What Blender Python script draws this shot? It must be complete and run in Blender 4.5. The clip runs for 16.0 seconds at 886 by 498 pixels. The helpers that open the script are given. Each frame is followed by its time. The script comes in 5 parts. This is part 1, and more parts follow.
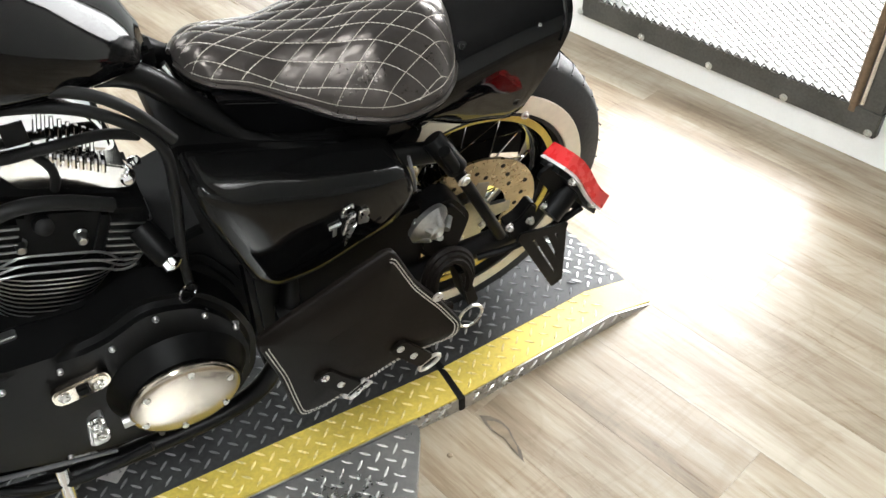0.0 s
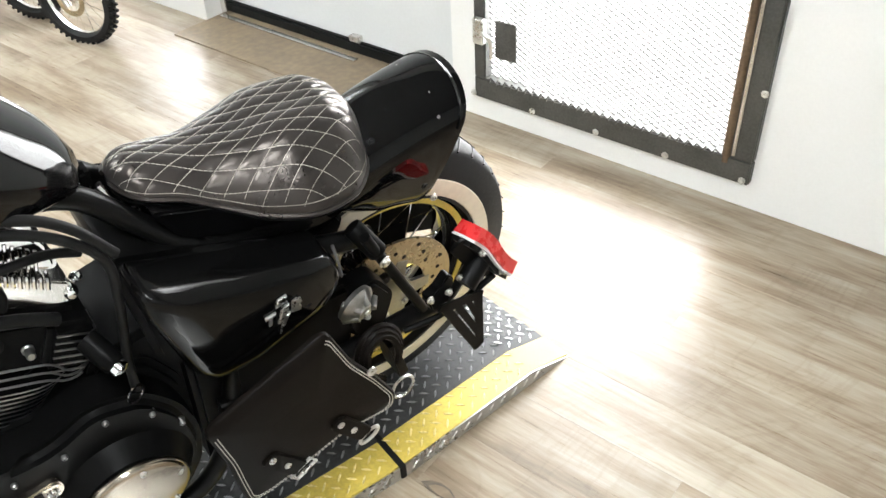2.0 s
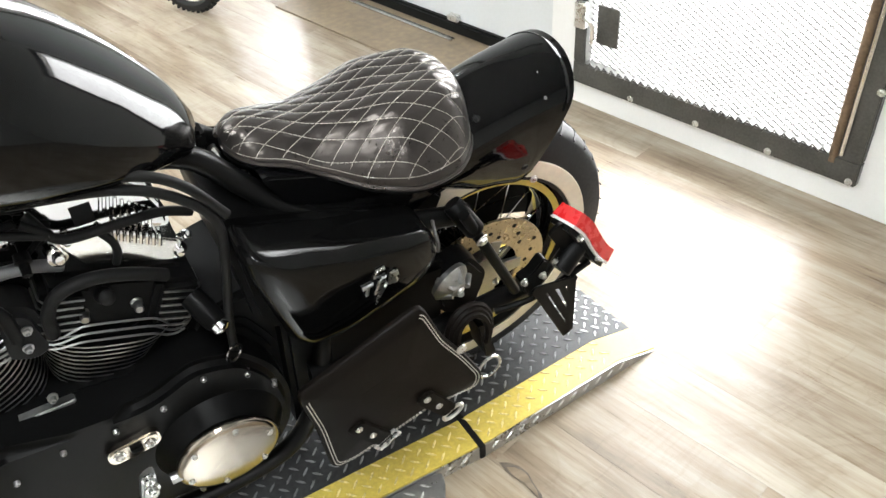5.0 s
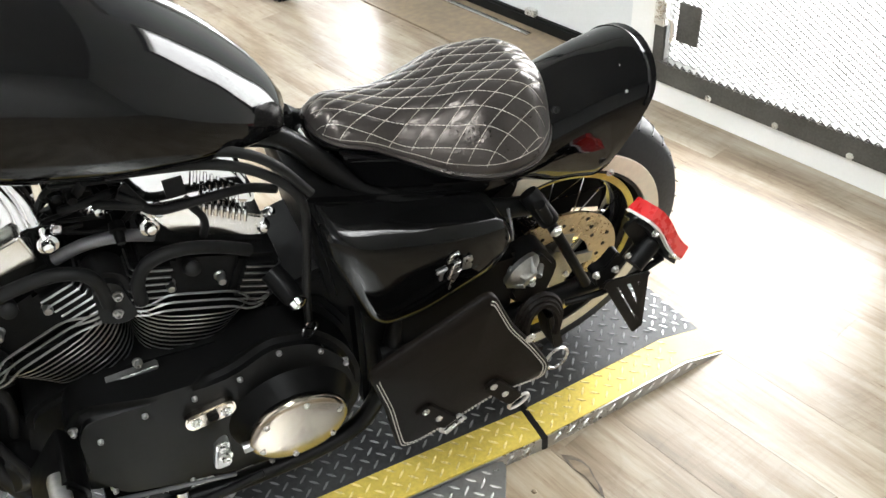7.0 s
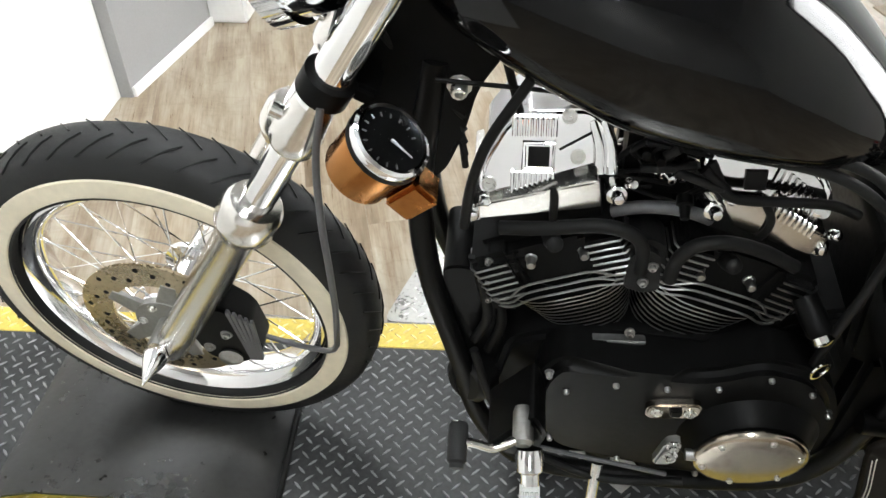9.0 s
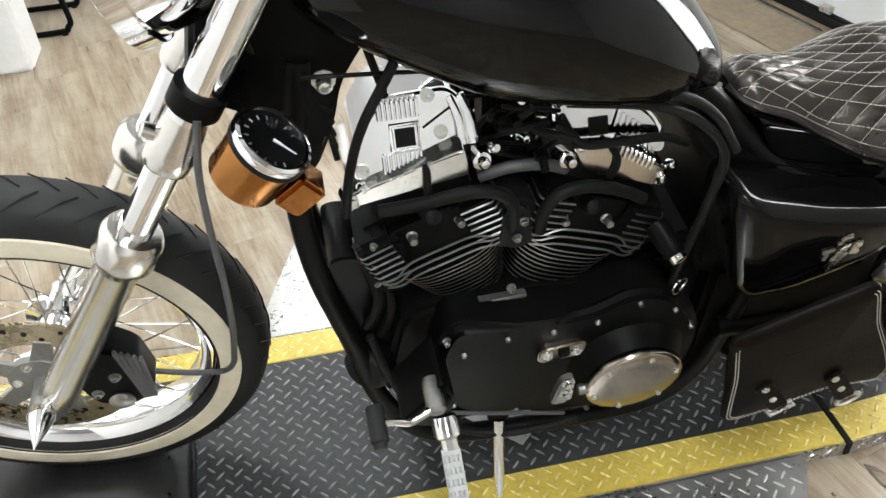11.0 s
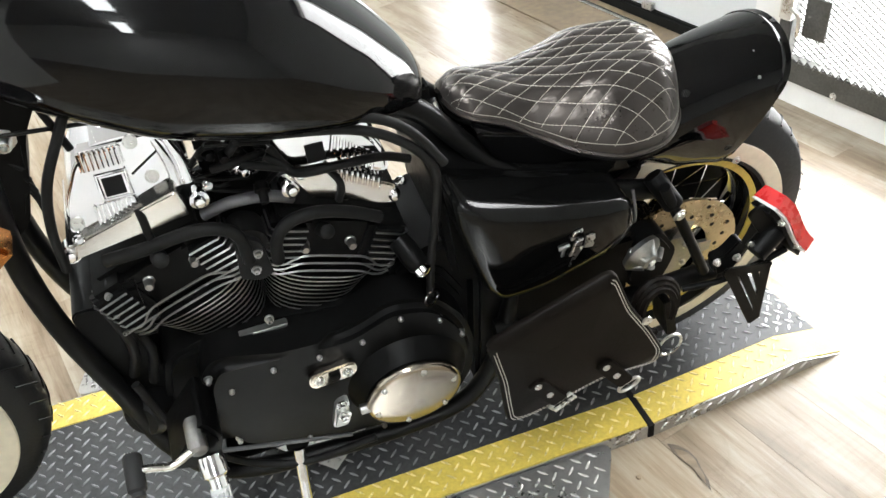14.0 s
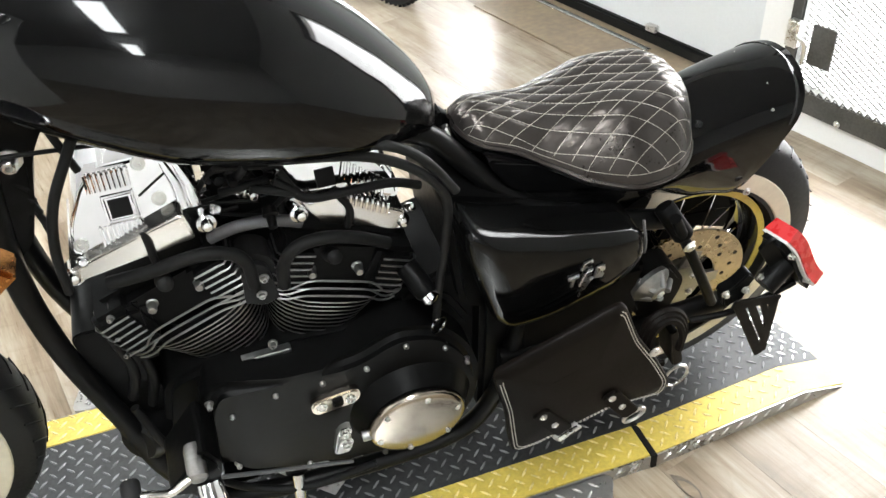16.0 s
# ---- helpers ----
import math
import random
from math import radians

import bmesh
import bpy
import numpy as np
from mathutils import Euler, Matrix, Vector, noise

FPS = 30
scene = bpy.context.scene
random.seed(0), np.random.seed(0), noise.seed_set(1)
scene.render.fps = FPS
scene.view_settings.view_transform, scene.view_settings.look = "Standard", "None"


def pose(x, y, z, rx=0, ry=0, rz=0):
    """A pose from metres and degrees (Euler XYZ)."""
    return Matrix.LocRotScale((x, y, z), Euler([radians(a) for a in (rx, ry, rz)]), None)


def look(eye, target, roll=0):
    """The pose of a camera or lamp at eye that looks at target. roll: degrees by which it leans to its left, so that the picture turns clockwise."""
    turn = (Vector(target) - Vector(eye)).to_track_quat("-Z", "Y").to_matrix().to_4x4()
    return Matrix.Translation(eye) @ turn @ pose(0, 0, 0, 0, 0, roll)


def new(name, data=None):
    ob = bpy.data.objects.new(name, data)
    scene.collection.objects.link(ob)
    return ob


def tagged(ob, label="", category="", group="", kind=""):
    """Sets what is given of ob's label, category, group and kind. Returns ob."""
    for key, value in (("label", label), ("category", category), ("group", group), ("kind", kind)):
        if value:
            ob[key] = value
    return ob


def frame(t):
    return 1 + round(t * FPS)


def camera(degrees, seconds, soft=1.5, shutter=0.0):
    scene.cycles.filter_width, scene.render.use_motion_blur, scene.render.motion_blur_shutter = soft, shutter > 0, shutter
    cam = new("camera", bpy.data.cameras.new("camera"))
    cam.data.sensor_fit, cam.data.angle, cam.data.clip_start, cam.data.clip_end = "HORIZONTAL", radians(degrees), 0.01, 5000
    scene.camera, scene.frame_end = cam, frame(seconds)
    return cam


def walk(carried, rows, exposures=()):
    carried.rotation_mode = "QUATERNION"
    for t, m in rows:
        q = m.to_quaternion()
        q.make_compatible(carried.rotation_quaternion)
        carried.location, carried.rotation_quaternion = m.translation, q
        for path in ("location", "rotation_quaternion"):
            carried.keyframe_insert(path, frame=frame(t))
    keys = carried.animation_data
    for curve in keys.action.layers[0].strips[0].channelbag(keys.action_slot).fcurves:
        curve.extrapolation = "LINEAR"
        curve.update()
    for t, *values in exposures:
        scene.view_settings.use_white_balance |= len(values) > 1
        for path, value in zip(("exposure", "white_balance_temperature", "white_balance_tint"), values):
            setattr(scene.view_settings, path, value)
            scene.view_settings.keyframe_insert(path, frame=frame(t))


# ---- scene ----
LENS = 55.67
cam = camera(LENS, 16.0)
# seconds, eye, target, roll
PATH = [
    (0, (-0.6054, -1.1063, 1.2842), (0.0630, 0.1911, -0.0832), -2.13),
    (0.5, (-0.6484, -1.1208, 1.3386), (0.1224, 0.1275, -0.0207), -3.05),
    (1, (-0.6631, -1.1555, 1.3680), (0.2123, 0.1401, 0.1210), -2.01),
    (1.5, (-0.6574, -1.1658, 1.3676), (0.2531, 0.1149, 0.1304), -2.57),
    (2, (-0.6505, -1.1722, 1.3606), (0.2453, 0.1141, 0.1184), -3.15),
    (2.5, (-0.6497, -1.1729, 1.3547), (0.2277, 0.0964, 0.0823), -1.02),
    (3, (-0.6452, -1.1640, 1.3460), (0.1964, 0.1160, 0.0602), -3.54),
    (3.5, (-0.6542, -1.1562, 1.3584), (0.1301, 0.2046, 0.1201), -4.68),
    (4, (-0.6645, -1.1529, 1.3519), (0.0801, 0.2010, 0.0820), -4.14),
    (4.2, (-0.6672, -1.1523, 1.3514), (0.0992, 0.1964, 0.0890), -3.36),
    (6.3, (-0.6999, -1.1599, 1.3572), (-0.0392, 0.2345, 0.0847), -4.19),
    (6.5, (-0.6992, -1.1659, 1.3549), (-0.0431, 0.2276, 0.0791), -4.30),
    (7, (-0.7096, -1.1615, 1.3530), (-0.1051, 0.2670, 0.0906), -4.33),
    (7.5, (-0.7523, -1.1329, 1.3410), (-0.2865, 0.3324, 0.0619), -2.19),
    (8, (-0.8022, -1.0754, 1.3448), (-0.6295, 0.4469, 0.0593), -2.84),
    (8.2, (-0.8305, -1.0534, 1.3386), (-0.7511, 0.4580, 0.0312), -2.56),
    (8.5, (-0.8815, -1.0309, 1.3412), (-0.9550, 0.4812, 0.0343), -2.51),
    (8.7, (-0.9154, -1.0356, 1.3400), (-1.0942, 0.4855, 0.0538), -2.48),
    (10.8, (-1.0760, -1.0815, 1.3550), (-0.8388, 0.4405, 0.0793), 0.27),
    (11, (-1.0497, -1.1001, 1.3461), (-0.7870, 0.4169, 0.0696), -2.98),
    (11.5, (-0.9745, -1.1211, 1.3312), (-0.5799, 0.3332, 0.0161), -4.88),
    (12, (-0.8824, -1.1480, 1.3357), (-0.5046, 0.3019, 0.0109), -6.34),
    (12.5, (-0.8035, -1.1699, 1.3338), (-0.4096, 0.3261, 0.0663), -5.44),
    (13, (-0.7854, -1.1762, 1.3402), (-0.4077, 0.3141, 0.0610), -6.04),
    (13.5, (-0.7769, -1.1845, 1.3478), (-0.3916, 0.3272, 0.0964), -6.12),
    (14, (-0.7734, -1.1843, 1.3466), (-0.3675, 0.3231, 0.0964), -6.35),
    (14.5, (-0.7722, -1.1725, 1.3499), (-0.3370, 0.3229, 0.0952), -6.59),
    (15, (-0.7808, -1.1631, 1.3485), (-0.3300, 0.3434, 0.1127), -5.68),
    (15.5, (-0.7860, -1.1555, 1.3519), (-0.3313, 0.3494, 0.1156), -5.10),
    (16, (-0.7865, -1.1510, 1.3564), (-0.3561, 0.3662, 0.1265), -4.65),
]
walk(cam, [(t, look(eye, target, roll)) for t, eye, target, roll in PATH],
     [(0.0, 0.0), (7.4, 0.0), (8.5, -0.3), (11.0, -0.3), (12.3, 0.0), (16.0, 0.0)])

# ---- world and light ----
world = bpy.data.worlds.new("world")
scene.world = world
world.use_nodes = True
wn = world.node_tree
sky = wn.nodes.new("ShaderNodeTexSky")
sky.sky_type, sky.sun_disc, sky.sun_elevation, sky.sun_rotation = "NISHITA", False, radians(40), radians(60)
wn.links.new(sky.outputs[0], wn.nodes["Background"].inputs[0])
wn.nodes["Background"].inputs[1].default_value = 0.1

CEIL = 2.9
# Unseen strip lights; the first is added only to brighten the south wall.
LAMP_PLACES = [(-0.9, -3.3), (-0.9, -1.3), (-1.7, 0.9), (-0.9, 3.1), (-3.0, -0.2), (-3.0, 2.2)]
LAMP_WATTS = 25.0


def area(name, m, w, h, watts, colour=(1, 1, 1)):
    d = bpy.data.lights.new(name, "AREA")
    d.shape, d.size, d.size_y, d.energy, d.color = "RECTANGLE", w, h, watts, colour
    ob = new(name, d)
    ob.matrix_world = m
    return tagged(ob, kind="structure")


# ---- materials ----
def nodes_of(name):
    m = bpy.data.materials.new(name)
    m.use_nodes = True
    t = m.node_tree
    return m, t, t.nodes["Principled BSDF"]


def noise_node(t, scale, detail=4, vec=None, rough=0.5, stretch=None):
    n = t.nodes.new("ShaderNodeTexNoise")
    n.inputs["Scale"].default_value, n.inputs["Detail"].default_value, n.inputs["Roughness"].default_value = scale, detail, rough
    co = t.nodes.new("ShaderNodeTexCoord")
    src = vec or co.outputs["Object"]
    if stretch:
        mp = t.nodes.new("ShaderNodeMapping")
        mp.inputs["Scale"].default_value = stretch
        t.links.new(src, mp.inputs[0])
        src = mp.outputs[0]
    t.links.new(src, n.inputs["Vector"])
    return n


def ramp(t, src, stops):
    r = t.nodes.new("ShaderNodeValToRGB")
    e = r.color_ramp.elements
    while len(e) < len(stops):
        e.new(0.5)
    for k, (pos, col) in zip(e, stops):
        k.position = pos
        k.color = (*col, 1) if len(col) == 3 else col
    t.links.new(src, r.inputs[0])
    return r.outputs[0]


def grey(v):
    return (v, v, v)


def surface(name, colour, rough=0.4, metal=0.0, vary=0.15, grain=60, big=4, bump=0.0, coat=0.0, rvary=0.12, spec=0.5, bscale=None):
    """Two-scale varied colour, roughness and fine relief."""
    m, t, b = nodes_of(name)
    fine, wide = noise_node(t, grain, 6), noise_node(t, big, 3)
    mix = t.nodes.new("ShaderNodeMath")
    mix.operation = "ADD"
    half = t.nodes.new("ShaderNodeMath")
    half.operation = "MULTIPLY"
    half.inputs[1].default_value = 0.5
    t.links.new(fine.outputs[0], mix.inputs[0])
    t.links.new(wide.outputs[0], mix.inputs[1])
    t.links.new(mix.outputs[0], half.inputs[0])
    lo, hi = [max(0, c * (1 - vary)) for c in colour], [min(1, c * (1 + vary)) for c in colour]
    t.links.new(ramp(t, half.outputs[0], [(0.3, lo), (0.7, hi)]), b.inputs["Base Color"])
    t.links.new(ramp(t, half.outputs[0], [(0.3, grey(max(0.02, rough - rvary))), (0.7, grey(min(1, rough + rvary)))]), b.inputs["Roughness"])
    b.inputs["Metallic"].default_value = metal
    b.inputs["Specular IOR Level"].default_value = spec
    b.inputs["Coat Weight"].default_value = coat
    b.inputs["Coat Roughness"].default_value = 0.03
    if bump:
        bn = t.nodes.new("ShaderNodeBump")
        bn.inputs["Strength"].default_value = 1.0
        bn.inputs["Distance"].default_value = bump
        bf = noise_node(t, bscale or grain, 5)
        t.links.new(bf.outputs[0], bn.inputs["Height"])
        t.links.new(bn.outputs[0], b.inputs["Normal"])
    return m


PAINT = surface("gloss_black_paint", (0.0022, 0.0022, 0.0024), 0.06, 0, 0.2, 300, 3, 0, 0.0, 0.02, 0.30)
SATIN = surface("satin_black", (0.0032, 0.0032, 0.0032), 0.40, 0, 0.3, 90, 6, 0.00005, rvary=0.1, bscale=500, spec=0.08)
WRINKLE = surface("crinkle_black", (0.0042, 0.0042, 0.0042), 0.5, 0, 0.35, 160, 7, 0.0002, bscale=700, spec=0.08)
PLASTIC = surface("black_plastic", (0.003, 0.003, 0.003), 0.38, 0, 0.3, 120, 9, 0.00005, spec=0.16)
CHROME = surface("chrome", (0.90, 0.90, 0.91), 0.07, 1, 0.05, 40, 6, 0, rvary=0.04)
ALU = surface("brushed_aluminium", (0.74, 0.72, 0.69), 0.2, 1, 0.08, 160, 8, 0.00001, rvary=0.06)
# Polished metal whose tan colour stands in for the reflected floor.
POLISHED = surface("polished_cover_floor_tint", (0.40, 0.355, 0.30), 0.19, 1, 0.06, 90, 6, 0, rvary=0.05)
PIPEGREY = surface("grey_painted_pipe", (0.09, 0.09, 0.095), 0.4, 0.3, 0.2, 120, 9)
CAST = surface("cast_aluminium", (0.34, 0.34, 0.33), 0.38, 1, 0.2, 150, 12, 0.0001)
FINEDGE = surface("machined_fin_edge", (0.25, 0.25, 0.245), 0.40, 1, 0.2, 200, 20)
RUBBER = surface("tyre_rubber", (0.012, 0.012, 0.0125), 0.6, 0, 0.3, 180, 9, 0.0002, spec=0.3)
HOSE = surface("black_hose", (0.008, 0.008, 0.008), 0.5, 0, 0.3, 200, 9, 0.00005, spec=0.14)
WHITEWALL = surface("whitewall_rubber", (0.66, 0.60, 0.47), 0.55, 0, 0.12, 60, 9, 0.0002)
# Disc steel, with the golden reflection of floor and yellow put into its colour.
DISC = surface("disc_steel_gold_reflection", (0.46, 0.39, 0.27), 0.3, 1, 0.2, 150, 10)
# Chrome with the wood floor's orange reflection put into its base colour.
FLOORCHROME = surface("floor_tinted_chrome", (0.38, 0.165, 0.052), 0.24, 1, 0.12, 80, 8)
REDLENS = surface("red_lens", (0.62, 0.018, 0.02), 0.28, 0, 0.12, 60, 9, coat=0.5)
WHITEP = surface("white_plastic", (0.75, 0.75, 0.74), 0.4, 0, 0.05, 60, 9)
LEATHER = surface("seat_leather", (0.012, 0.011, 0.0105), 0.31, 0, 0.4, 220, 14, 0.00006, rvary=0.06, bscale=420, spec=0.65)
# Warm specular tint puts the room's brownish reflections into the leather's sheen.
LEATHER.node_tree.nodes["Principled BSDF"].inputs["Specular Tint"].default_value = (1.0, 0.88, 0.81, 1)
BAGLEATHER = surface("bag_leather", (0.0055, 0.0042, 0.0033), 0.45, 0, 0.35, 260, 9, 0.00015, bscale=500, spec=0.08)
THREAD = surface("pale_thread", (0.46, 0.43, 0.38), 0.7, 0, 0.15, 300, 30)
YELLOW = surface("yellow_paint", (0.56, 0.43, 0.08), 0.46, 0, 0.25, 130, 14, 0.0001)
# Lugs paler than the yellow strip under them.
YELLOWLUG = surface("pale_yellow_lug", (0.78, 0.66, 0.30), 0.3, 0.15, 0.25, 160, 12, 0.0001)
DARKPLATE = surface("dark_plate_paint", (0.036, 0.037, 0.038), 0.45, 0.0, 0.5, 110, 6, 0.0001, spec=0.25)
# Lug tops are lighter from wear and from highlights painted into the colour.
DARKLUG = surface("dark_lug_wear_highlight", (0.22, 0.222, 0.225), 0.36, 0.35, 0.6, 40, 5, 0.0001)
SILVERPLATE = surface("bare_plate", (0.46, 0.455, 0.44), 0.32, 0.85, 0.15, 110, 8, 0.00008)
# Lugs brighter than the bare plate; the offcut uses this too.
SILVERLUG = surface("bright_lug", (0.78, 0.775, 0.75), 0.30, 0.55, 0.15, 110, 8, 0.00008)
WALLPAINT = surface("white_wall_paint", (0.80, 0.80, 0.785), 0.55, 0, 0.03, 120, 2, 0.0006, bscale=300)
DOORPAINT = surface("painted_door_panel", (0.66, 0.68, 0.685), 0.45, 0, 0.04, 80, 3)
GREYWALL = surface("pale_wall_paint", (0.78, 0.78, 0.78), 0.55, 0, 0.06, 120, 2, 0.0005)
GATEIRON = surface("dark_gate_steel", (0.085, 0.085, 0.08), 0.45, 0.5, 0.4, 140, 10, 0.0004)
RUST = surface("brown_hinge_steel", (0.17, 0.12, 0.08), 0.5, 0.6, 0.4, 120, 12)
ZINC = surface("zinc_bolt", (0.66, 0.66, 0.64), 0.3, 1, 0.15, 200, 20)
RAMPWOOD = surface("worn_plywood", (0.23, 0.175, 0.115), 0.5, 0, 0.35, 40, 5, 0.0006)
TORN = surface("dark_torn_backing", (0.13, 0.105, 0.08), 0.7, 0, 0.4, 90, 20)
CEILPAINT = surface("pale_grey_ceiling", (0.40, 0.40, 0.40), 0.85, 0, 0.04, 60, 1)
COVER = surface("worn_gloss_black_cover", (0.003, 0.003, 0.003), 0.11, 0, 0.3, 200, 6, 0, rvary=0.04, spec=0.20)
MATRUB = surface("smooth_black_chock", (0.014, 0.014, 0.014), 0.32, 0, 0.6, 60, 7, 0.0003)


def floor_material():
    m, t, b = nodes_of("pale_wood_plank")
    co = t.nodes.new("ShaderNodeTexCoord")
    info = t.nodes.new("ShaderNodeObjectInfo")
    off = t.nodes.new("ShaderNodeVectorMath")
    off.operation = "SCALE"
    cb = t.nodes.new("ShaderNodeCombineXYZ")
    t.links.new(info.outputs["Random"], cb.inputs[0])
    t.links.new(info.outputs["Random"], cb.inputs[1])
    t.links.new(cb.outputs[0], off.inputs[0])
    off.inputs["Scale"].default_value = 40
    add = t.nodes.new("ShaderNodeVectorMath")
    t.links.new(co.outputs["Object"], add.inputs[0])
    t.links.new(off.outputs[0], add.inputs[1])
    wide = noise_node(t, 3.2, 5, add.outputs[0], 0.6, stretch=(3.2, 0.55, 1))
    fine = noise_node(t, 18, 8, add.outputs[0], 0.65, stretch=(6, 0.3, 1))
    mx = t.nodes.new("ShaderNodeMix")
    mx.data_type = "FLOAT"
    mx.inputs[0].default_value = 0.3
    t.links.new(wide.outputs[0], mx.inputs[2])
    t.links.new(fine.outputs[0], mx.inputs[3])
    col = ramp(t, mx.outputs[0], [(0.34, (0.145, 0.103, 0.066)), (0.45, (0.245, 0.19, 0.132)), (0.54, (0.34, 0.287, 0.218)), (0.66, (0.43, 0.386, 0.32))])
    hs = t.nodes.new("ShaderNodeHueSaturation")
    rr = t.nodes.new("ShaderNodeMapRange")
    rr.inputs[3].default_value, rr.inputs[4].default_value = 0.93, 1.06
    t.links.new(info.outputs["Random"], rr.inputs[0])
    t.links.new(rr.outputs[0], hs.inputs["Value"])
    t.links.new(col, hs.inputs["Color"])
    vein = noise_node(t, 2.6, 6, co.outputs["Object"], 0.55)
    vein.inputs["Distortion"].default_value = 1.6
    scuff = noise_node(t, 1.1, 3, co.outputs["Object"], 0.5)
    vm = ramp(t, vein.outputs[0], [(0.455, grey(1.0)), (0.485, (0.74, 0.69, 0.62)), (0.500, grey(1.0)), (0.60, (1.05, 1.02, 0.96))])
    sm = ramp(t, scuff.outputs[0], [(0.35, (0.93, 0.90, 0.84)), (0.62, grey(1.0))])
    last = hs.outputs[0]
    for k in (vm, sm):
        mul = t.nodes.new("ShaderNodeMix")
        mul.data_type, mul.blend_type = "RGBA", "MULTIPLY"
        mul.inputs[0].default_value = 0.35
        t.links.new(last, mul.inputs[6])
        t.links.new(k, mul.inputs[7])
        last = mul.outputs[2]
    t.links.new(last, b.inputs["Base Color"])
    t.links.new(ramp(t, fine.outputs[0], [(0.3, grey(0.25)), (0.7, grey(0.42))]), b.inputs["Roughness"])
    bn = t.nodes.new("ShaderNodeBump")
    bn.inputs["Distance"].default_value = 0.0004
    t.links.new(fine.outputs[0], bn.inputs["Height"])
    t.links.new(bn.outputs[0], b.inputs["Normal"])
    return m


PLANK = floor_material()


def glow(name, colour, strength):
    m, t, b = nodes_of(name)
    b.inputs["Base Color"].default_value = (*colour, 1)
    b.inputs["Emission Color"].default_value = (*colour, 1)
    b.inputs["Emission Strength"].default_value = strength
    return m


DIFFUSER = glow("lamp_diffuser", (0.95, 0.99, 1.0), 20.0)
DAYLIGHT = glow("bright_daylight", (1.0, 1.0, 1.0), 9.0)


def glass_material():
    m, t, b = nodes_of("clear_lens_glass")
    b.inputs["Transmission Weight"].default_value = 1
    b.inputs["Roughness"].default_value = 0.02
    b.inputs["Base Color"].default_value = (0.95, 0.97, 1, 1)
    return m


GLASS = glass_material()


# ---- mesh helpers ----
def part(name, bm, material, parent=None, label="", smooth=True, angle=40):
    me = bpy.data.meshes.new(name)
    bmesh.ops.recalc_face_normals(bm, faces=bm.faces)
    lim = math.cos(radians(angle))
    if smooth:
        for f in bm.faces:
            f.smooth = True
        for e in bm.edges:
            if len(e.link_faces) == 2 and e.link_faces[0].normal.dot(e.link_faces[1].normal) < lim:
                e.smooth = False
    bm.to_mesh(me)
    bm.free()
    for k in material if isinstance(material, (list, tuple)) else [material]:
        me.materials.append(k)
    ob = new(name, me)
    ob.parent = parent
    if label:
        ob["label"] = label
    return ob


def thing(name, m, label, category, group="", kind=""):
    ob = new(name)
    ob.empty_display_size = 0.05
    ob.matrix_world = m
    return tagged(ob, label, category, group, kind)


def bevel(bm, r, seg=2):
    if r:
        bmesh.ops.bevel(bm, geom=[e for e in bm.edges if len(e.link_faces) == 2 and e.calc_face_angle(0) > 0.6], offset=r, segments=seg, affect="EDGES", clamp_overlap=True)
    return bm


def box(x0, x1, y0, y1, z0, z1, r=0.0, seg=2, bm=None):
    b = bmesh.new()
    bmesh.ops.create_cube(b, size=1)
    for v in b.verts:
        v.co = (x0 + (v.co.x + 0.5) * (x1 - x0), y0 + (v.co.y + 0.5) * (y1 - y0), z0 + (v.co.z + 0.5) * (z1 - z0))
    return join(bm, bevel(b, r, seg))


def join(a, b):
    if a is None:
        return b
    me = bpy.data.meshes.new("tmp")
    b.to_mesh(me)
    b.free()
    a.from_mesh(me)
    bpy.data.meshes.remove(me)
    return a


def prism(pts, y0, y1, r=0.0, seg=2, bm=None):
    """An outline in x and z, extruded along y."""
    b = bmesh.new()
    vs = [b.verts.new((x, y0, z)) for x, z in pts]
    f = b.faces.new(vs)
    ext = bmesh.ops.extrude_face_region(b, geom=[f])
    for v in ext["geom"]:
        if isinstance(v, bmesh.types.BMVert):
            v.co.y = y1
    return join(bm, bevel(b, r, seg))


def smooth_line(pts, n=8):
    p = [Vector(q) for q in pts]
    p = [2 * p[0] - p[1]] + p + [2 * p[-1] - p[-2]]
    out = []
    for i in range(1, len(p) - 2):
        a, b, c, d = p[i - 1 : i + 3]
        for k in range(n):
            s = k / n
            out.append(0.5 * (2 * b + (c - a) * s + (2 * a - 5 * b + 4 * c - d) * s * s + (3 * b - a - 3 * c + d) * s**3))
    return out + [p[-2]]


def tube(pts, r, n=8, sides=10, bm=None, curve=True):
    """A round tube along a line; r is one radius, or one for each end."""
    line = smooth_line(pts, n) if curve and len(pts) > 2 else [Vector(q) for q in pts]
    b = bmesh.new()
    r0, r1 = r if isinstance(r, tuple) else (r, r)
    up = Vector((0.13, 0.31, 0.94))
    rings = []
    for i, q in enumerate(line):
        d = (line[min(i + 1, len(line) - 1)] - line[max(i - 1, 0)]).normalized()
        u = d.cross(up).normalized() if abs(d.dot(up)) < 0.99 else d.orthogonal().normalized()
        up = u.cross(d).normalized()
        rr = r0 + (r1 - r0) * i / max(1, len(line) - 1)
        rings.append([b.verts.new(q + rr * (math.cos(a) * u + math.sin(a) * up)) for a in [2 * math.pi * k / sides for k in range(sides)]])
    for s, t in zip(rings, rings[1:]):
        for k in range(sides):
            b.faces.new((s[k], s[(k + 1) % sides], t[(k + 1) % sides], t[k]))
    b.faces.new(rings[0][::-1])
    b.faces.new(rings[-1])
    return join(bm, b)


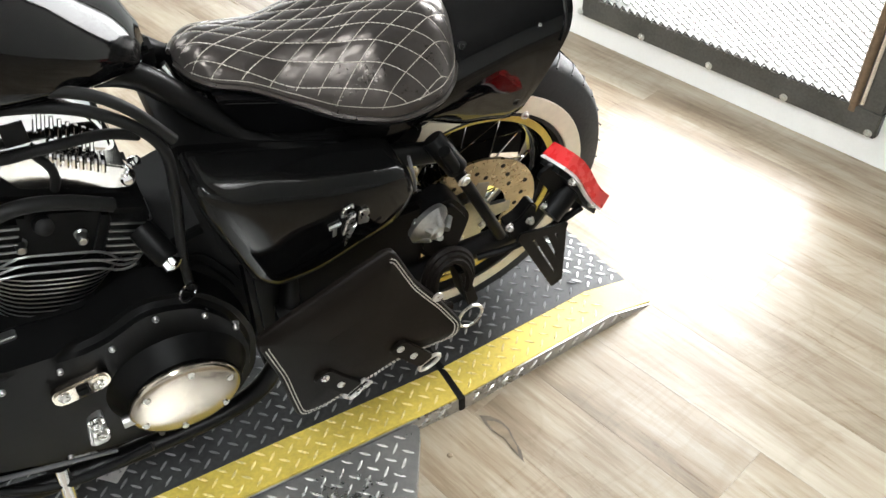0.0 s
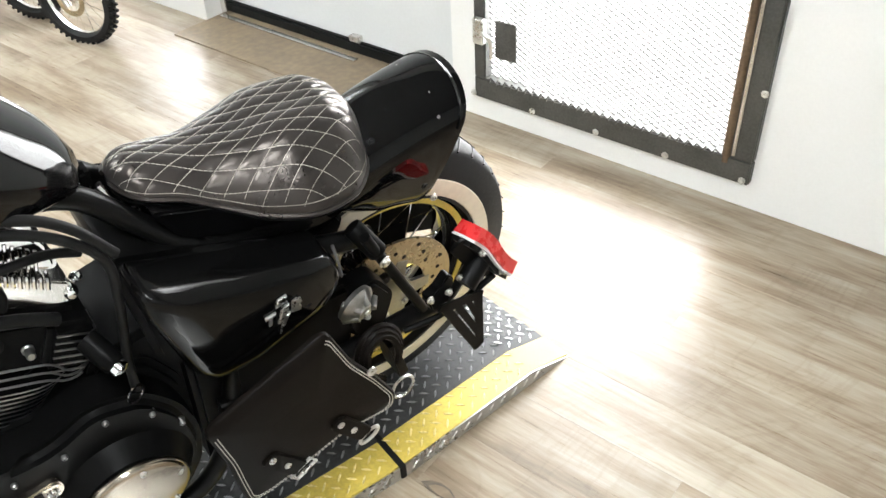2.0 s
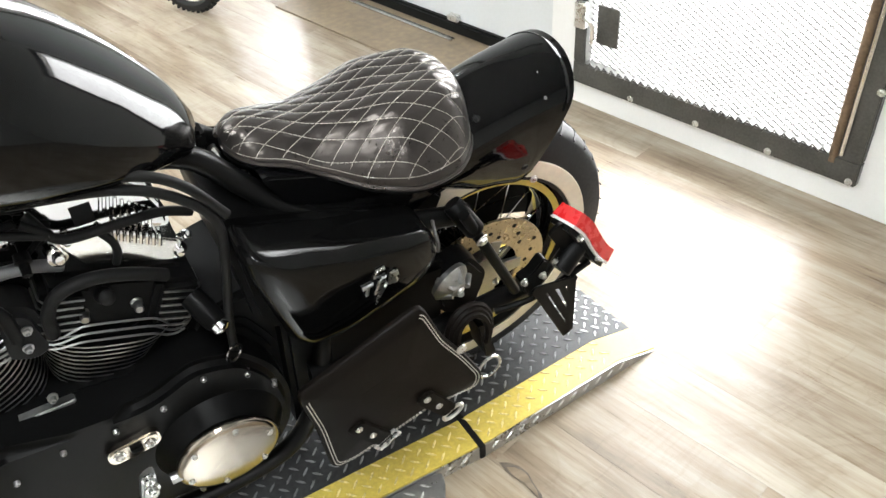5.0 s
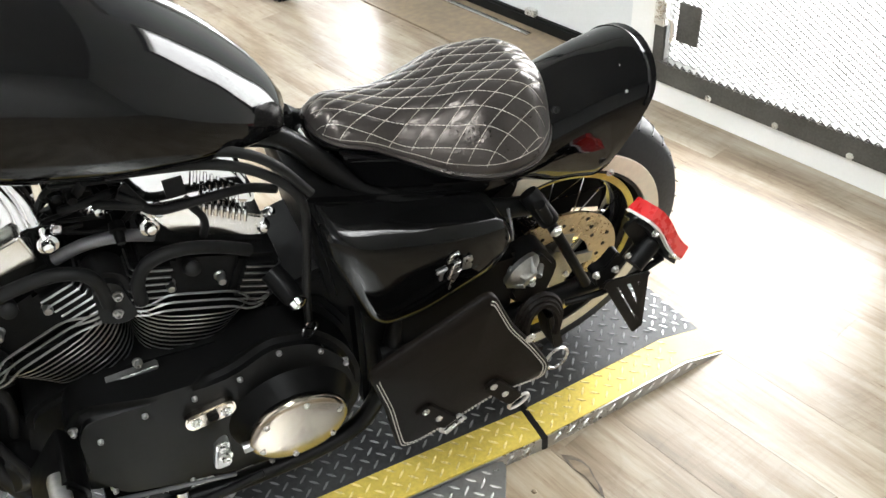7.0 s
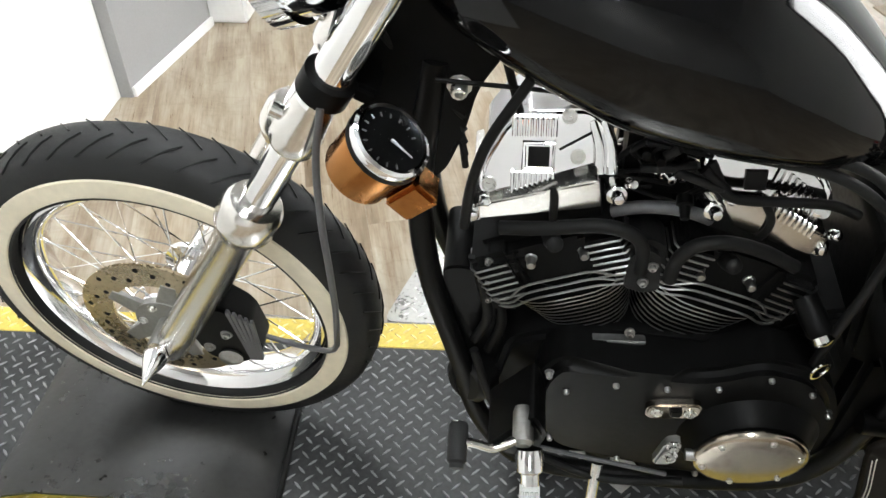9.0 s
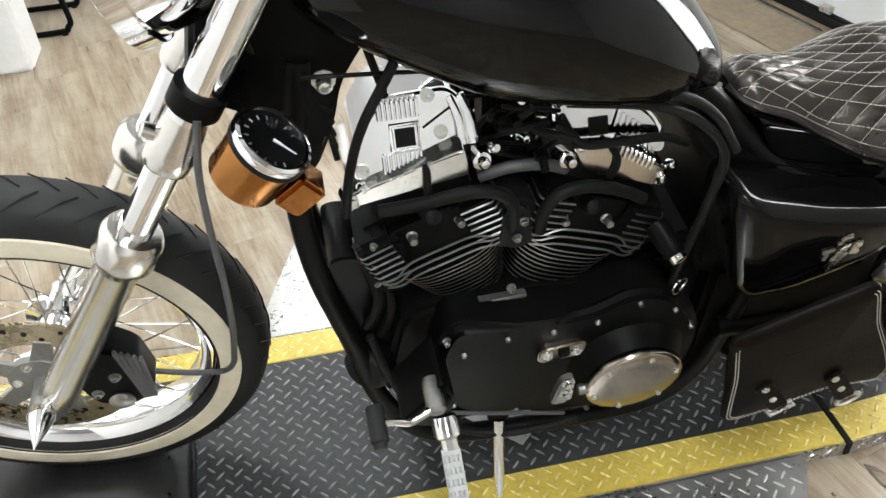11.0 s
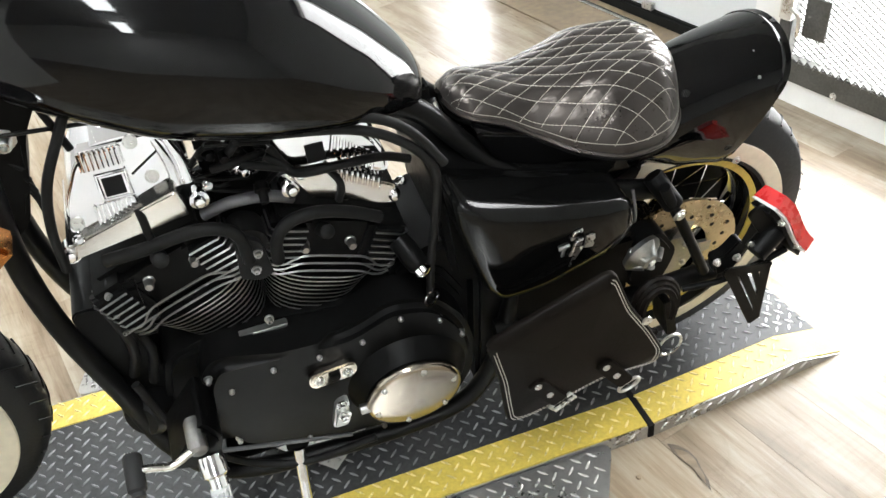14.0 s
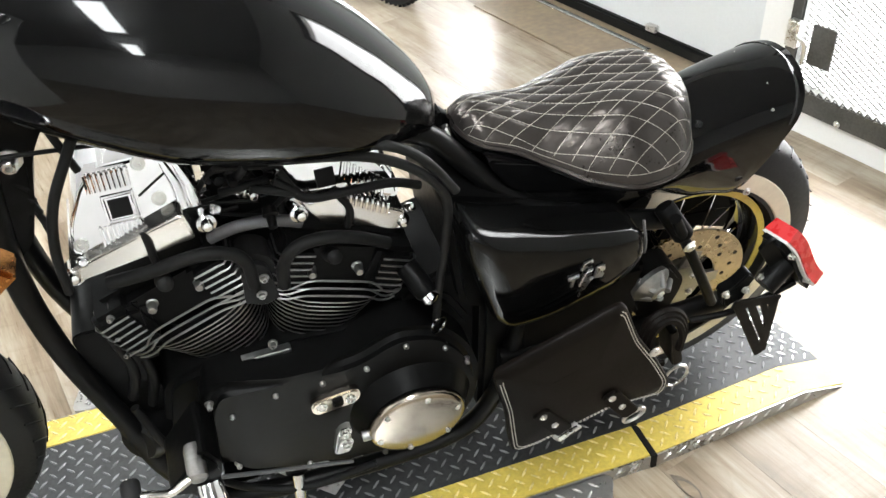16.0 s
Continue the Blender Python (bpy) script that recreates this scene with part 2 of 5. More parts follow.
def turned(profile, origin, axis, n=24, bm=None, closed=False):
    """A profile of (distance along the axis, radius) turned about an axis."""
    b = bmesh.new()
    w = Vector(axis).normalized()
    u = w.orthogonal().normalized()
    v = w.cross(u)
    o = Vector(origin)
    rings = []
    for h, r in profile:
        rings.append([b.verts.new(o + h * w + max(r, 1e-5) * (math.cos(a) * u + math.sin(a) * v)) for a in [2 * math.pi * k / n for k in range(n)]])
    pairs = list(zip(rings, rings[1:])) + ([(rings[-1], rings[0])] if closed else [])
    for s, t in pairs:
        for k in range(n):
            b.faces.new((s[k], s[(k + 1) % n], t[(k + 1) % n], t[k]))
    if not closed:
        b.faces.new(rings[0][::-1])
        b.faces.new(rings[-1])
    bmesh.ops.remove_doubles(b, verts=b.verts, dist=2e-5)
    return join(bm, b)


def bolt(o, axis, r=0.006, h=0.008, bm=None):
    return turned([(0, r * 1.5), (h * 0.25, r * 1.5), (h * 0.25, r), (h * 0.85, r), (h, r * 0.75), (h, r * 0.5), (h * 0.6, r * 0.45), (h * 0.6, 0)], o, axis, 10, bm)


def loft(rings, caps=True, bm=None):
    b = bmesh.new()
    vs = [[b.verts.new(c) for c in ring] for ring in rings]
    n = len(vs[0])
    for s, t in zip(vs, vs[1:]):
        for k in range(n):
            b.faces.new((s[k], s[(k + 1) % n], t[(k + 1) % n], t[k]))
    if caps:
        b.faces.new(vs[0][::-1])
        b.faces.new(vs[-1])
    return join(bm, b)


def interp(xs, ys, x):
    """Smooth interpolation of a short table."""
    i = max(0, min(len(xs) - 2, int(np.searchsorted(xs, x)) - 1))
    x0, x1 = xs[i], xs[i + 1]
    t = min(1.0, max(0.0, (x - x0) / (x1 - x0)))
    d = [(ys[j + 1] - ys[j]) / (xs[j + 1] - xs[j]) for j in range(len(xs) - 1)]

    def slope(j):
        if j == 0 or j == len(xs) - 1:
            return d[min(j, len(d) - 1)]
        if d[j - 1] * d[j] <= 0:
            return 0.0
        return 2 * d[j - 1] * d[j] / (d[j - 1] + d[j])

    h, m0, m1 = x1 - x0, slope(i), slope(i + 1)
    return float((2 * t**3 - 3 * t**2 + 1) * ys[i] + (t**3 - 2 * t**2 + t) * h * m0 + (-2 * t**3 + 3 * t**2) * ys[i + 1] + (t**3 - t**2) * h * m1)


def rounded(pts, r, n=4):
    """A polygon with its corners rounded."""
    out = []
    k = len(pts)
    for i in range(k):
        p, a, b = Vector(pts[i]), Vector(pts[i - 1]), Vector(pts[(i + 1) % k])
        ra = min(r, 0.45 * (a - p).length, 0.45 * (b - p).length)
        s, e = p + (a - p).normalized() * ra, p + (b - p).normalized() * ra
        for j in range(n + 1):
            t = j / n
            q = (1 - t) ** 2 * s + 2 * t * (1 - t) * p + t * t * e
            out.append((q.x, q.y))
    return out


# ---- the room ----
WX, WK = 1.032, 0.262  # the gate wall: x = WX - WK * y
WLEN = math.hypot(1, WK)
ALONG = Vector((-WK, 1, 0)) / WLEN  # along the wall, away from the camera
OUT = Vector((1, WK, 0)) / WLEN  # out of the room
WALLM = Matrix(((ALONG.x, OUT.x, 0, WX), (ALONG.y, OUT.y, 0, 0), (0, 0, 1, 0), (0, 0, 0, 1)))  # local: x along, y out, z up
YAW = math.degrees(math.atan2(ALONG.y, ALONG.x)) - 90  # turn of the planks


def along(y):
    return y * WLEN


floor = part("floor", box(-6, 6, -6, 8, -0.05, -0.004), surface("dark_floor_joint", (0.26, 0.21, 0.155), 0.6, 0, 0.2))
tagged(floor, kind="structure")
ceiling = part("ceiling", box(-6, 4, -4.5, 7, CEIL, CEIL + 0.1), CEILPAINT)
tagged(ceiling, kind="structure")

# gate wall: gate opening from a = G0 to G1, shutter recess from R0 to R1
G0, G1, GTOP = -0.120, 0.717, 2.05
R0, R1, RTOP = 0.850, along(2.06), 2.3
GBOT = 0.080
WI0, WI1 = along(2.16), along(2.92)  # window beyond the roller door


def in_wall(bm):
    bm.transform(WALLM)
    return bm


wall = bmesh.new()
for x0, x1, z0, z1 in [(-4.6, G0, 0, CEIL), (G0, G1, 0, GBOT), (G0, G1, GTOP, CEIL), (G1, R0, 0, CEIL), (R0, R1, RTOP, CEIL), (R1, WI0, 0, CEIL), (WI0, WI1, 0, 0.12), (WI0, WI1, 2.2, CEIL), (WI1, 7.2, 0, CEIL)]:
    box(x0, x1, 0.0, 0.22, z0, z1, bm=wall)
wall_east = tagged(part("wall_east", in_wall(wall), WALLPAINT, smooth=False), kind="structure")

for nm, bx, mat in [("wall_south", (-6, 4.2, -4.6, -4.4), GREYWALL), ("wall_north", (-6, 2.5, 6.0, 6.2), WALLPAINT), ("wall_west", (-5.2, -5.0, -4.5, 6.1), WALLPAINT)]:
    tagged(part(nm, box(bx[0], bx[1], bx[2], bx[3], 0, CEIL), mat, smooth=False), kind="structure")

# daylight beyond the gate: a plain bright backdrop outside
bd = in_wall(box(G0 - 2.5, WI1 + 2.0, 1.6, 1.62, -0.3, 4.0))
tagged(part("backdrop", bd, DAYLIGHT, smooth=False), kind="structure")
tagged(part("ground_outside", in_wall(box(G0 - 3, WI1 + 3, 0.22, 1.6, -0.06, 0.0)), surface("pale_concrete", (0.6, 0.6, 0.58), 0.8), smooth=False), kind="structure")
area("gate_daylight", WALLM @ pose((G0 + G1) / 2, 0.16, 1.1, 90, 0, 180), 0.75, 1.8, 45.0, (0.96, 0.98, 1.0))

# ceiling lamps
def ceiling_lamp(x, y):
    z = CEIL - 0.38
    th = thing("ceiling_light", pose(x, y, z), "white hanging strip light with lit diffusers above and below", "ceiling light", "ceiling lights")
    part("frame", box(-0.16, 0.16, -0.62, 0.62, -0.02, 0.02, 0.004), WHITEP, th)
    part("diffuser", box(-0.14, 0.14, -0.60, 0.60, -0.028, -0.021, 0.002), DIFFUSER, th, "lit white diffuser")
    part("diffuser", box(-0.14, 0.14, -0.60, 0.60, 0.021, 0.028, 0.002), DIFFUSER, th, "lit white diffuser")
    for s in (-0.5, 0.5):
        part("hanger", tube([(0, s, 0.02), (0, s, 0.378)], 0.004), ZINC, th)
    area("ceiling_lamp", pose(x, y, z - 0.035), 0.28, 1.2, LAMP_WATTS, (0.94, 0.99, 1.0))


for lx, ly in LAMP_PLACES:
    ceiling_lamp(lx, ly)

# tall window in the gate wall, beyond the roller door
win = thing("window_1", WALLM, "tall bright window with a white frame", "window", kind="structure")
for x0, x1, z0, z1 in [(WI0, WI0 + 0.04, 0.12, 2.2), (WI1 - 0.04, WI1, 0.12, 2.2), (WI0 + 0.04, WI1 - 0.04, 0.12, 0.17), (WI0 + 0.04, WI1 - 0.04, 2.15, 2.2)]:
    part("window_frame", box(x0, x1, 0.03, 0.09, z0, z1, 0.003), WHITEP, win)
part("pane", box(WI0 + 0.041, WI1 - 0.041, 0.055, 0.061, 0.171, 2.149), GLASS, win).visible_shadow = False
area("window_daylight", WALLM @ pose((WI0 + WI1) / 2, 0.20, 1.2, 90, 0, 180), 0.4, 1.9, 14.0, (0.96, 0.98, 1.0))


# ---- expanded-metal gate ----
def gate():
    th = thing("metal_gate", WALLM, "dark steel frame gate with expanded metal mesh, closed", "gate")
    w = 0.062
    fy0, fy1 = -0.022, 0.018
    for nm, b in [("rail", box(G0 - 0.03, G1 + 0.03, fy0, fy1, GBOT, GBOT + 0.07, 0.004)), ("rail", box(G0 - 0.03, G1 + 0.03, fy0, fy1, GTOP - 0.07, GTOP, 0.004)),
                  ("stile", box(G0 - 0.03, G0 + w - 0.03, fy0, fy1, GBOT + 0.07, GTOP - 0.07, 0.004)), ("stile", box(G1 + 0.03 - w + 0.02, G1 + 0.03, fy0, fy1, GBOT + 0.07, GTOP - 0.07, 0.004))]:
        part(nm, b, GATEIRON, th)
    part("hinge_rod", tube([(G0 + 0.043, -0.012, GBOT + 0.05), (G0 + 0.043, -0.012, GTOP - 0.08)], 0.013), RUST, th, "rusty brown hinge rod")
    part("hinge_rod", tube([(G0 + 0.022, -0.024, GBOT + 0.08), (G0 + 0.022, -0.024, GTOP - 0.08)], 0.006), ALU, th)
    # mesh of thin slanted strands
    me = bmesh.new()
    dx, dz = 0.034, 0.0088
    x0, x1, z0, z1 = G0 + 0.05, G1 - 0.012, GBOT + 0.055, GTOP - 0.06
    nx, nz = int((x1 - x0) / dx), int((z1 - z0) / dz)
    quad, faces = [], []
    t = 0.0012
    for i in range(nx + 1):
        for j in range(nz + 1):
            xa = x0 + i * dx + (dx / 2 if j % 2 else 0)
            za = z0 + j * dz
            for sx in (-1, 1):
                xb, zb = xa + sx * dx / 2, za + dz
                if xb < x0 - 0.001 or xb > x1 + 0.02:
                    continue
                k = len(quad)
                quad += [(xa, 0.000, za - t), (xb, 0.000, zb - t), (xb, 0.004, zb + t), (xa, 0.004, za + t)]
                faces.append((k, k + 1, k + 2, k + 3))
    m = bpy.data.meshes.new("mesh")
    m.from_pydata(quad, [], faces)
    m.materials.append(GATEIRON)
    ob = new("mesh", m)
    ob.parent = th
    tagged(ob, "dark expanded metal mesh", kind="stuff")
    # fringe of cut mesh over the bottom rail
    fr = bmesh.new()
    for i in range(int((x1 - x0) / 0.026)):
        xa = x0 + i * 0.026
        tube([(xa, -0.024, GBOT + 0.066), (xa + 0.02, -0.03, GBOT + 0.085)], 0.0022, sides=4, bm=fr)
        tube([(xa + 0.02, -0.03, GBOT + 0.085), (xa + 0.03, -0.024, GBOT + 0.062)], 0.0022, sides=4, bm=fr)
    part("mesh_fringe", fr, GATEIRON, th)
    for k in range(5):
        part("bolt", bolt((-0.132 + k * 0.2205, fy0, GBOT + 0.012), (0, -1, 0), 0.007, 0.006), ZINC, th)
    for k in range(6):
        part("bolt", bolt((G0 - 0.024, fy0, GBOT + 0.27 + k * 0.27), (0, -1, 0), 0.007, 0.006), ZINC, th)
        part("bolt", bolt((G1 + 0.018, fy0, GBOT + 0.24 + k * 0.27), (0, -1, 0), 0.007, 0.006), ZINC, th)
    lp = part("latch_plate", box(G1 - 0.118, G1 - 0.042, -0.012, -0.006, 0.225, 0.345, 0.002), GATEIRON, th, "dark mesh-covered latch plate")
    part("latch_bar", tube([(G1 + 0.0, -0.03, 0.305), (G1 - 0.03, -0.045, 0.305), (G1 - 0.045, -0.04, 0.285), (G1 - 0.045, -0.035, 0.230)], 0.006), ZINC, lp, "zinc latch bar")
    part("latch_case", box(G1 - 0.02, G1 + 0.02, -0.045, -0.022, 0.27, 0.35, 0.004), ZINC, lp)


gate()

# ---- roller door in its recess ----
def shutter():
    th = thing("roller_door", WALLM, "closed pale grey roller door with a black rubber bottom seal", "door")
    part("panel", box(R0, R1, 0.125, 0.155, 0.045, RTOP, 0.002), DOORPAINT, th)
    part("bottom_seal", box(R0, R1, 0.105, 0.160, 0.0, 0.05, 0.008), HOSE, th, "black rubber bottom seal")
    part("track", box(R0 - 0.0, R0 + 0.035, 0.075, 0.115, 0.0, RTOP, 0.003), ALU, th)
    part("track", box(R1 - 0.035, R1, 0.075, 0.115, 0.0, RTOP, 0.003), ALU, th)
    part("lock_tab", box(R0 + 0.52, R0 + 0.57, 0.10, 0.125, 0.05, 0.075, 0.003), ZINC, th, "small zinc lock tab")


shutter()
tagged(part("threshold", in_wall(box(R0, R1, -0.17, 0.22, -0.001, 0.006, 0.002)), RAMPWOOD), kind="structure")
tagged(part("door_gap_light", in_wall(box(R0 + 0.45, R1 - 0.03, 0.165, 0.17, 0.0, 0.02)), DAYLIGHT, smooth=False), kind="structure")
# Bright metal strip stands in for the line of light at the door's foot.
tagged(part("door_light_strip", in_wall(box(R0 + 0.5, R1 - 0.02, 0.045, 0.070, 0.006, 0.011, 0.001)), ALU), kind="structure")

# ---- west side: panel, grey wall with baseboard, white cabinet ----
tagged(part("wall_panel", box(-2.75, -2.24, -1.6, 1.26, 0, CEIL, 0.004), WALLPAINT, smooth=False), kind="structure")


def skewed(bm):
    for v in bm.verts:
        if v.co.x > -2.5 and v.co.y > 1.5:
            v.co.x += 0.095
    return bm


tagged(part("wall_grey", skewed(box(-2.75, -2.20, 1.26, 1.805, 0, CEIL)), surface("dark_grey_paint", (0.30, 0.30, 0.30), 0.55, 0, 0.08, 120, 2, 0.0003), smooth=False), kind="structure")
tagged(part("baseboard", skewed(box(-2.199, -2.187, 1.263, 1.80, 0, 0.035, 0.002)), WALLPAINT), kind="structure")


def cabinet():
    th = thing("white_cabinet", pose(0, 0, 0), "plain white cabinet with rounded corner edge", "cabinet")
    part("body", box(-2.75, -1.965, 1.812, 1.99, 0.0, 1.05, 0.012), WHITEP, th)


cabinet()


def chair():
    th = thing("tube_chair", pose(-1.90, 2.10, 0), "chair with black bent tube sled legs", "chair")
    for y in (0.0, 0.26):
        part("leg_frame", tube([(-0.5, y, 0.42), (-0.48, y, 0.03), (-0.42, y, 0.012), (-0.04, y, 0.012), (0.02, y, 0.03), (0.03, y, 0.10), (-0.02, y, 0.44)], 0.011), SATIN, th)
        part("foot", turned([(0, 0.012), (0.01, 0.012), (0.012, 0.0)], (0.0, y, 0.0), (0, 0, 1), 10), HOSE, th)
    part("seat", box(-0.52, 0.0, -0.06, 0.34, 0.44, 0.48, 0.015), SATIN, th)


chair()

# ---- the lift ----
H = 0.035
LX0, LX1 = -2.225, -0.163
YO, YI, FI, FO = -0.285, -0.208, 0.178, 0.252
RX0, RXC, RXT = -0.150, 0.203, 0.318


def lugs(x0, x1, y0, y1, z, mat, parent, keep=None, slope=None, pitch=0.0240, upright=None):
    """Raised tread lugs in a basket weave: each one's end faces the side of the next."""
    vs, fs = [], []
    L, W, h = 0.0118, 0.0023, 0.0021
    step = pitch / math.sqrt(2)
    for i in range(int((x1 - x0) / step) + 1):
        for j in range(int((y1 - y0) / (2 * step)) + 2):
            cx, cy = x0 + (i + 0.4) * step, y0 + (2 * j + i % 2) * step
            if cx > x1 - 0.006 or not y0 + 0.006 < cy < y1 - 0.006 or (keep and not keep(cx, cy)):
                continue
            a = radians(45 if i % 2 else -45)
            u, v = Vector((math.cos(a), math.sin(a), 0)), Vector((-math.sin(a), math.cos(a), 0))
            c = Vector((cx, cy, 0))
            k = len(vs)
            for s, hh in ((1.0, 0.0), (0.62, h)):
                for d in (u * L, (u * 0.45 * L + v * W), (-u * 0.45 * L + v * W), -u * L, (-u * 0.45 * L - v * W), (u * 0.45 * L - v * W)):
                    q = c + d * s
                    vs.append((q.x, upright - hh, q.y) if upright is not None else (q.x, q.y, (slope(q.x) if slope else z) + hh))
            for n in range(6):
                fs.append((k + n, k + (n + 1) % 6, k + 6 + (n + 1) % 6, k + 6 + n))
            fs.append(tuple(k + 6 + n for n in range(6)))
    me = bpy.data.meshes.new("tread")
    me.from_pydata(vs, [], fs)
    me.materials.append(mat)
    ob = new("tread", me)
    ob.parent = parent
    return tagged(ob, kind="stuff")


def lift():
    th = thing("lift_platform", pose(0, 0, 0), "low black diamond-plate lift platform with yellow painted edges", "lift platform")
    d = part("deck", box(LX0, LX1, YI, FI, 0.004, H, 0.001), DARKPLATE, th, "dark painted diamond plate deck")
    lugs(LX0, LX1, YI, FI, H, DARKLUG, d)
    for y0, y1 in ((YO, YI), (FI, FO)):
        e = part("edge_strip", box(LX0, LX1, y0, y1, 0.004, H + 0.0005, 0.0015), YELLOW, th, "yellow painted diamond plate edge")
        lugs(LX0, LX1, y0, y1, H + 0.0005, YELLOWLUG, e)
    s = part("side_skirt", box(LX0, LX1, YO - 0.0035, YO - 0.0005, 0.0, H - 0.001, 0.001), SILVERPLATE, th, "bare diamond plate side skirt")
    lugs(LX0, LX1, 0.001, H, 0, SILVERLUG, s, upright=YO - 0.0034)
    part("side_skirt", box(LX0, LX1, FO + 0.0005, FO + 0.0035, 0.0, H - 0.001, 0.001), SILVERPLATE, th)
    return th


def entry_ramp():
    th = thing("entry_ramp", Matrix.Translation((RX0, YO, 0)) @ Matrix.Rotation(radians(4.6), 4, "Z") @ Matrix.Translation((-RX0, -YO, 0)), "short diamond-plate entry ramp with a sloped tip", "ramp")
    fall = lambda x: H if x < RXC else max(0.003, H - (x - RXC) * (H - 0.003) / (RXT - RXC))
    for nm, y0, y1, mat, lm, lab in [("deck", YI, FI, DARKPLATE, DARKLUG, "dark diamond plate deck"), ("edge_strip", YO, YI, YELLOW, YELLOWLUG, "yellow painted edge"), ("edge_strip", FI, FO, YELLOW, YELLOWLUG, "yellow painted edge")]:
        e = 0.0006 if nm != "deck" else 0
        b = part(nm, prism([(RX0, 0.001), (RXT, 0.001), (RXT, 0.003 + e), (RXC, H + e), (RX0, H + e)], y0, y1, 0.0008), mat, th, lab)
        lugs(RX0, RXC, y0, y1, H + e, lm, b)
        if nm == "deck":
            lugs(RXC, RXT, y0, y1, 0, SILVERLUG, b, slope=lambda x: fall(x) + 0.0002)
    s = part("side_skirt", prism([(RX0, 0.0), (RXT, 0.0), (RXC, H - 0.001), (RX0, H - 0.001)], YO - 0.0035, YO - 0.0005), SILVERPLATE, th, "bare diamond plate side skirt")
    lugs(RX0, RXT, 0.001, H, 0, SILVERLUG, s, upright=YO - 0.0034, keep=lambda x, z: z < fall(x) - 0.008)


lift()
entry_ramp()
gap = tagged(thing("joint_strip", pose(0, 0, 0), "black rubber strip in the joint of the lift", "rubber strip"))
part("strip", box(LX1 + 0.0005, RX0 - 0.0005, YO - 0.006, FO, 0.002, H + 0.002, 0.001), HOSE, gap)


def side_plate():
    th = thing("side_plate", pose(0, 0, 0), "bare silver diamond-plate side extension beside the lift", "metal plate")
    pts = rounded([(-2.2, YO - 0.006), (-0.243, YO - 0.006), (-0.33, -0.44), (-0.40, -0.62), (-0.55, -0.78), (-2.2, -0.78)], 0.03)
    b = bmesh.new()
    f = b.faces.new([b.verts.new((x, y, 0.003)) for x, y in pts])
    ex = bmesh.ops.extrude_face_region(b, geom=[f])
    for v in ex["geom"]:
        if isinstance(v, bmesh.types.BMVert):
            v.co.z = H - 0.004
    pl = part("plate", b, SILVERPLATE, th)
    lugs(-2.2, -0.2, -0.78, YO - 0.012, H - 0.004, SILVERLUG, pl, keep=lambda x, y: x < -0.262 - (YO - y) * 0.46)

    fp = rounded([(-1.55, FO + 0.008), (-1.24, FO + 0.008), (-1.20, 0.40), (-1.12, 0.62), (-0.45, 0.62), (-0.35, 0.40), (-0.25, FO + 0.008)][1:], 0.03)
    b = bmesh.new()
    f = b.faces.new([b.verts.new((x, y, 0.003)) for x, y in fp])
    ex = bmesh.ops.extrude_face_region(b, geom=[f])
    for v in ex["geom"]:
        if isinstance(v, bmesh.types.BMVert):
            v.co.z = H - 0.004
    t2 = thing("side_plate", pose(0, 0, 0), "bare silver diamond-plate side extension beside the lift", "metal plate")
    p2 = part("plate", b, SILVERPLATE, t2)
    lugs(-1.25, -0.25, FO + 0.014, 0.61, H - 0.004, SILVERLUG, p2, keep=lambda x, y: -1.22 + (y - FO) * 0.3 < x < -0.29 - (y - FO) * 0.5)


side_plate()

# ---- the motorcycle, built upright and leaned onto its stand ----
LEAN = 8.88
bike = thing("motorcycle", Matrix.Translation((0.008, -0.0265, 0.0211)) @ Matrix.Rotation(radians(LEAN), 4, "X"), "gloss black custom motorcycle with quilted seat and whitewall tyres", "motorcycle")


def bp(name, bm, mat, label="", parent=None, angle=40, smooth=True):
    return part(name, bm, mat, parent or bike, label, smooth, angle)


FW, RW = Vector((-1.515, 0.033, 0.383)), Vector((-0.078, 0, 0.325))


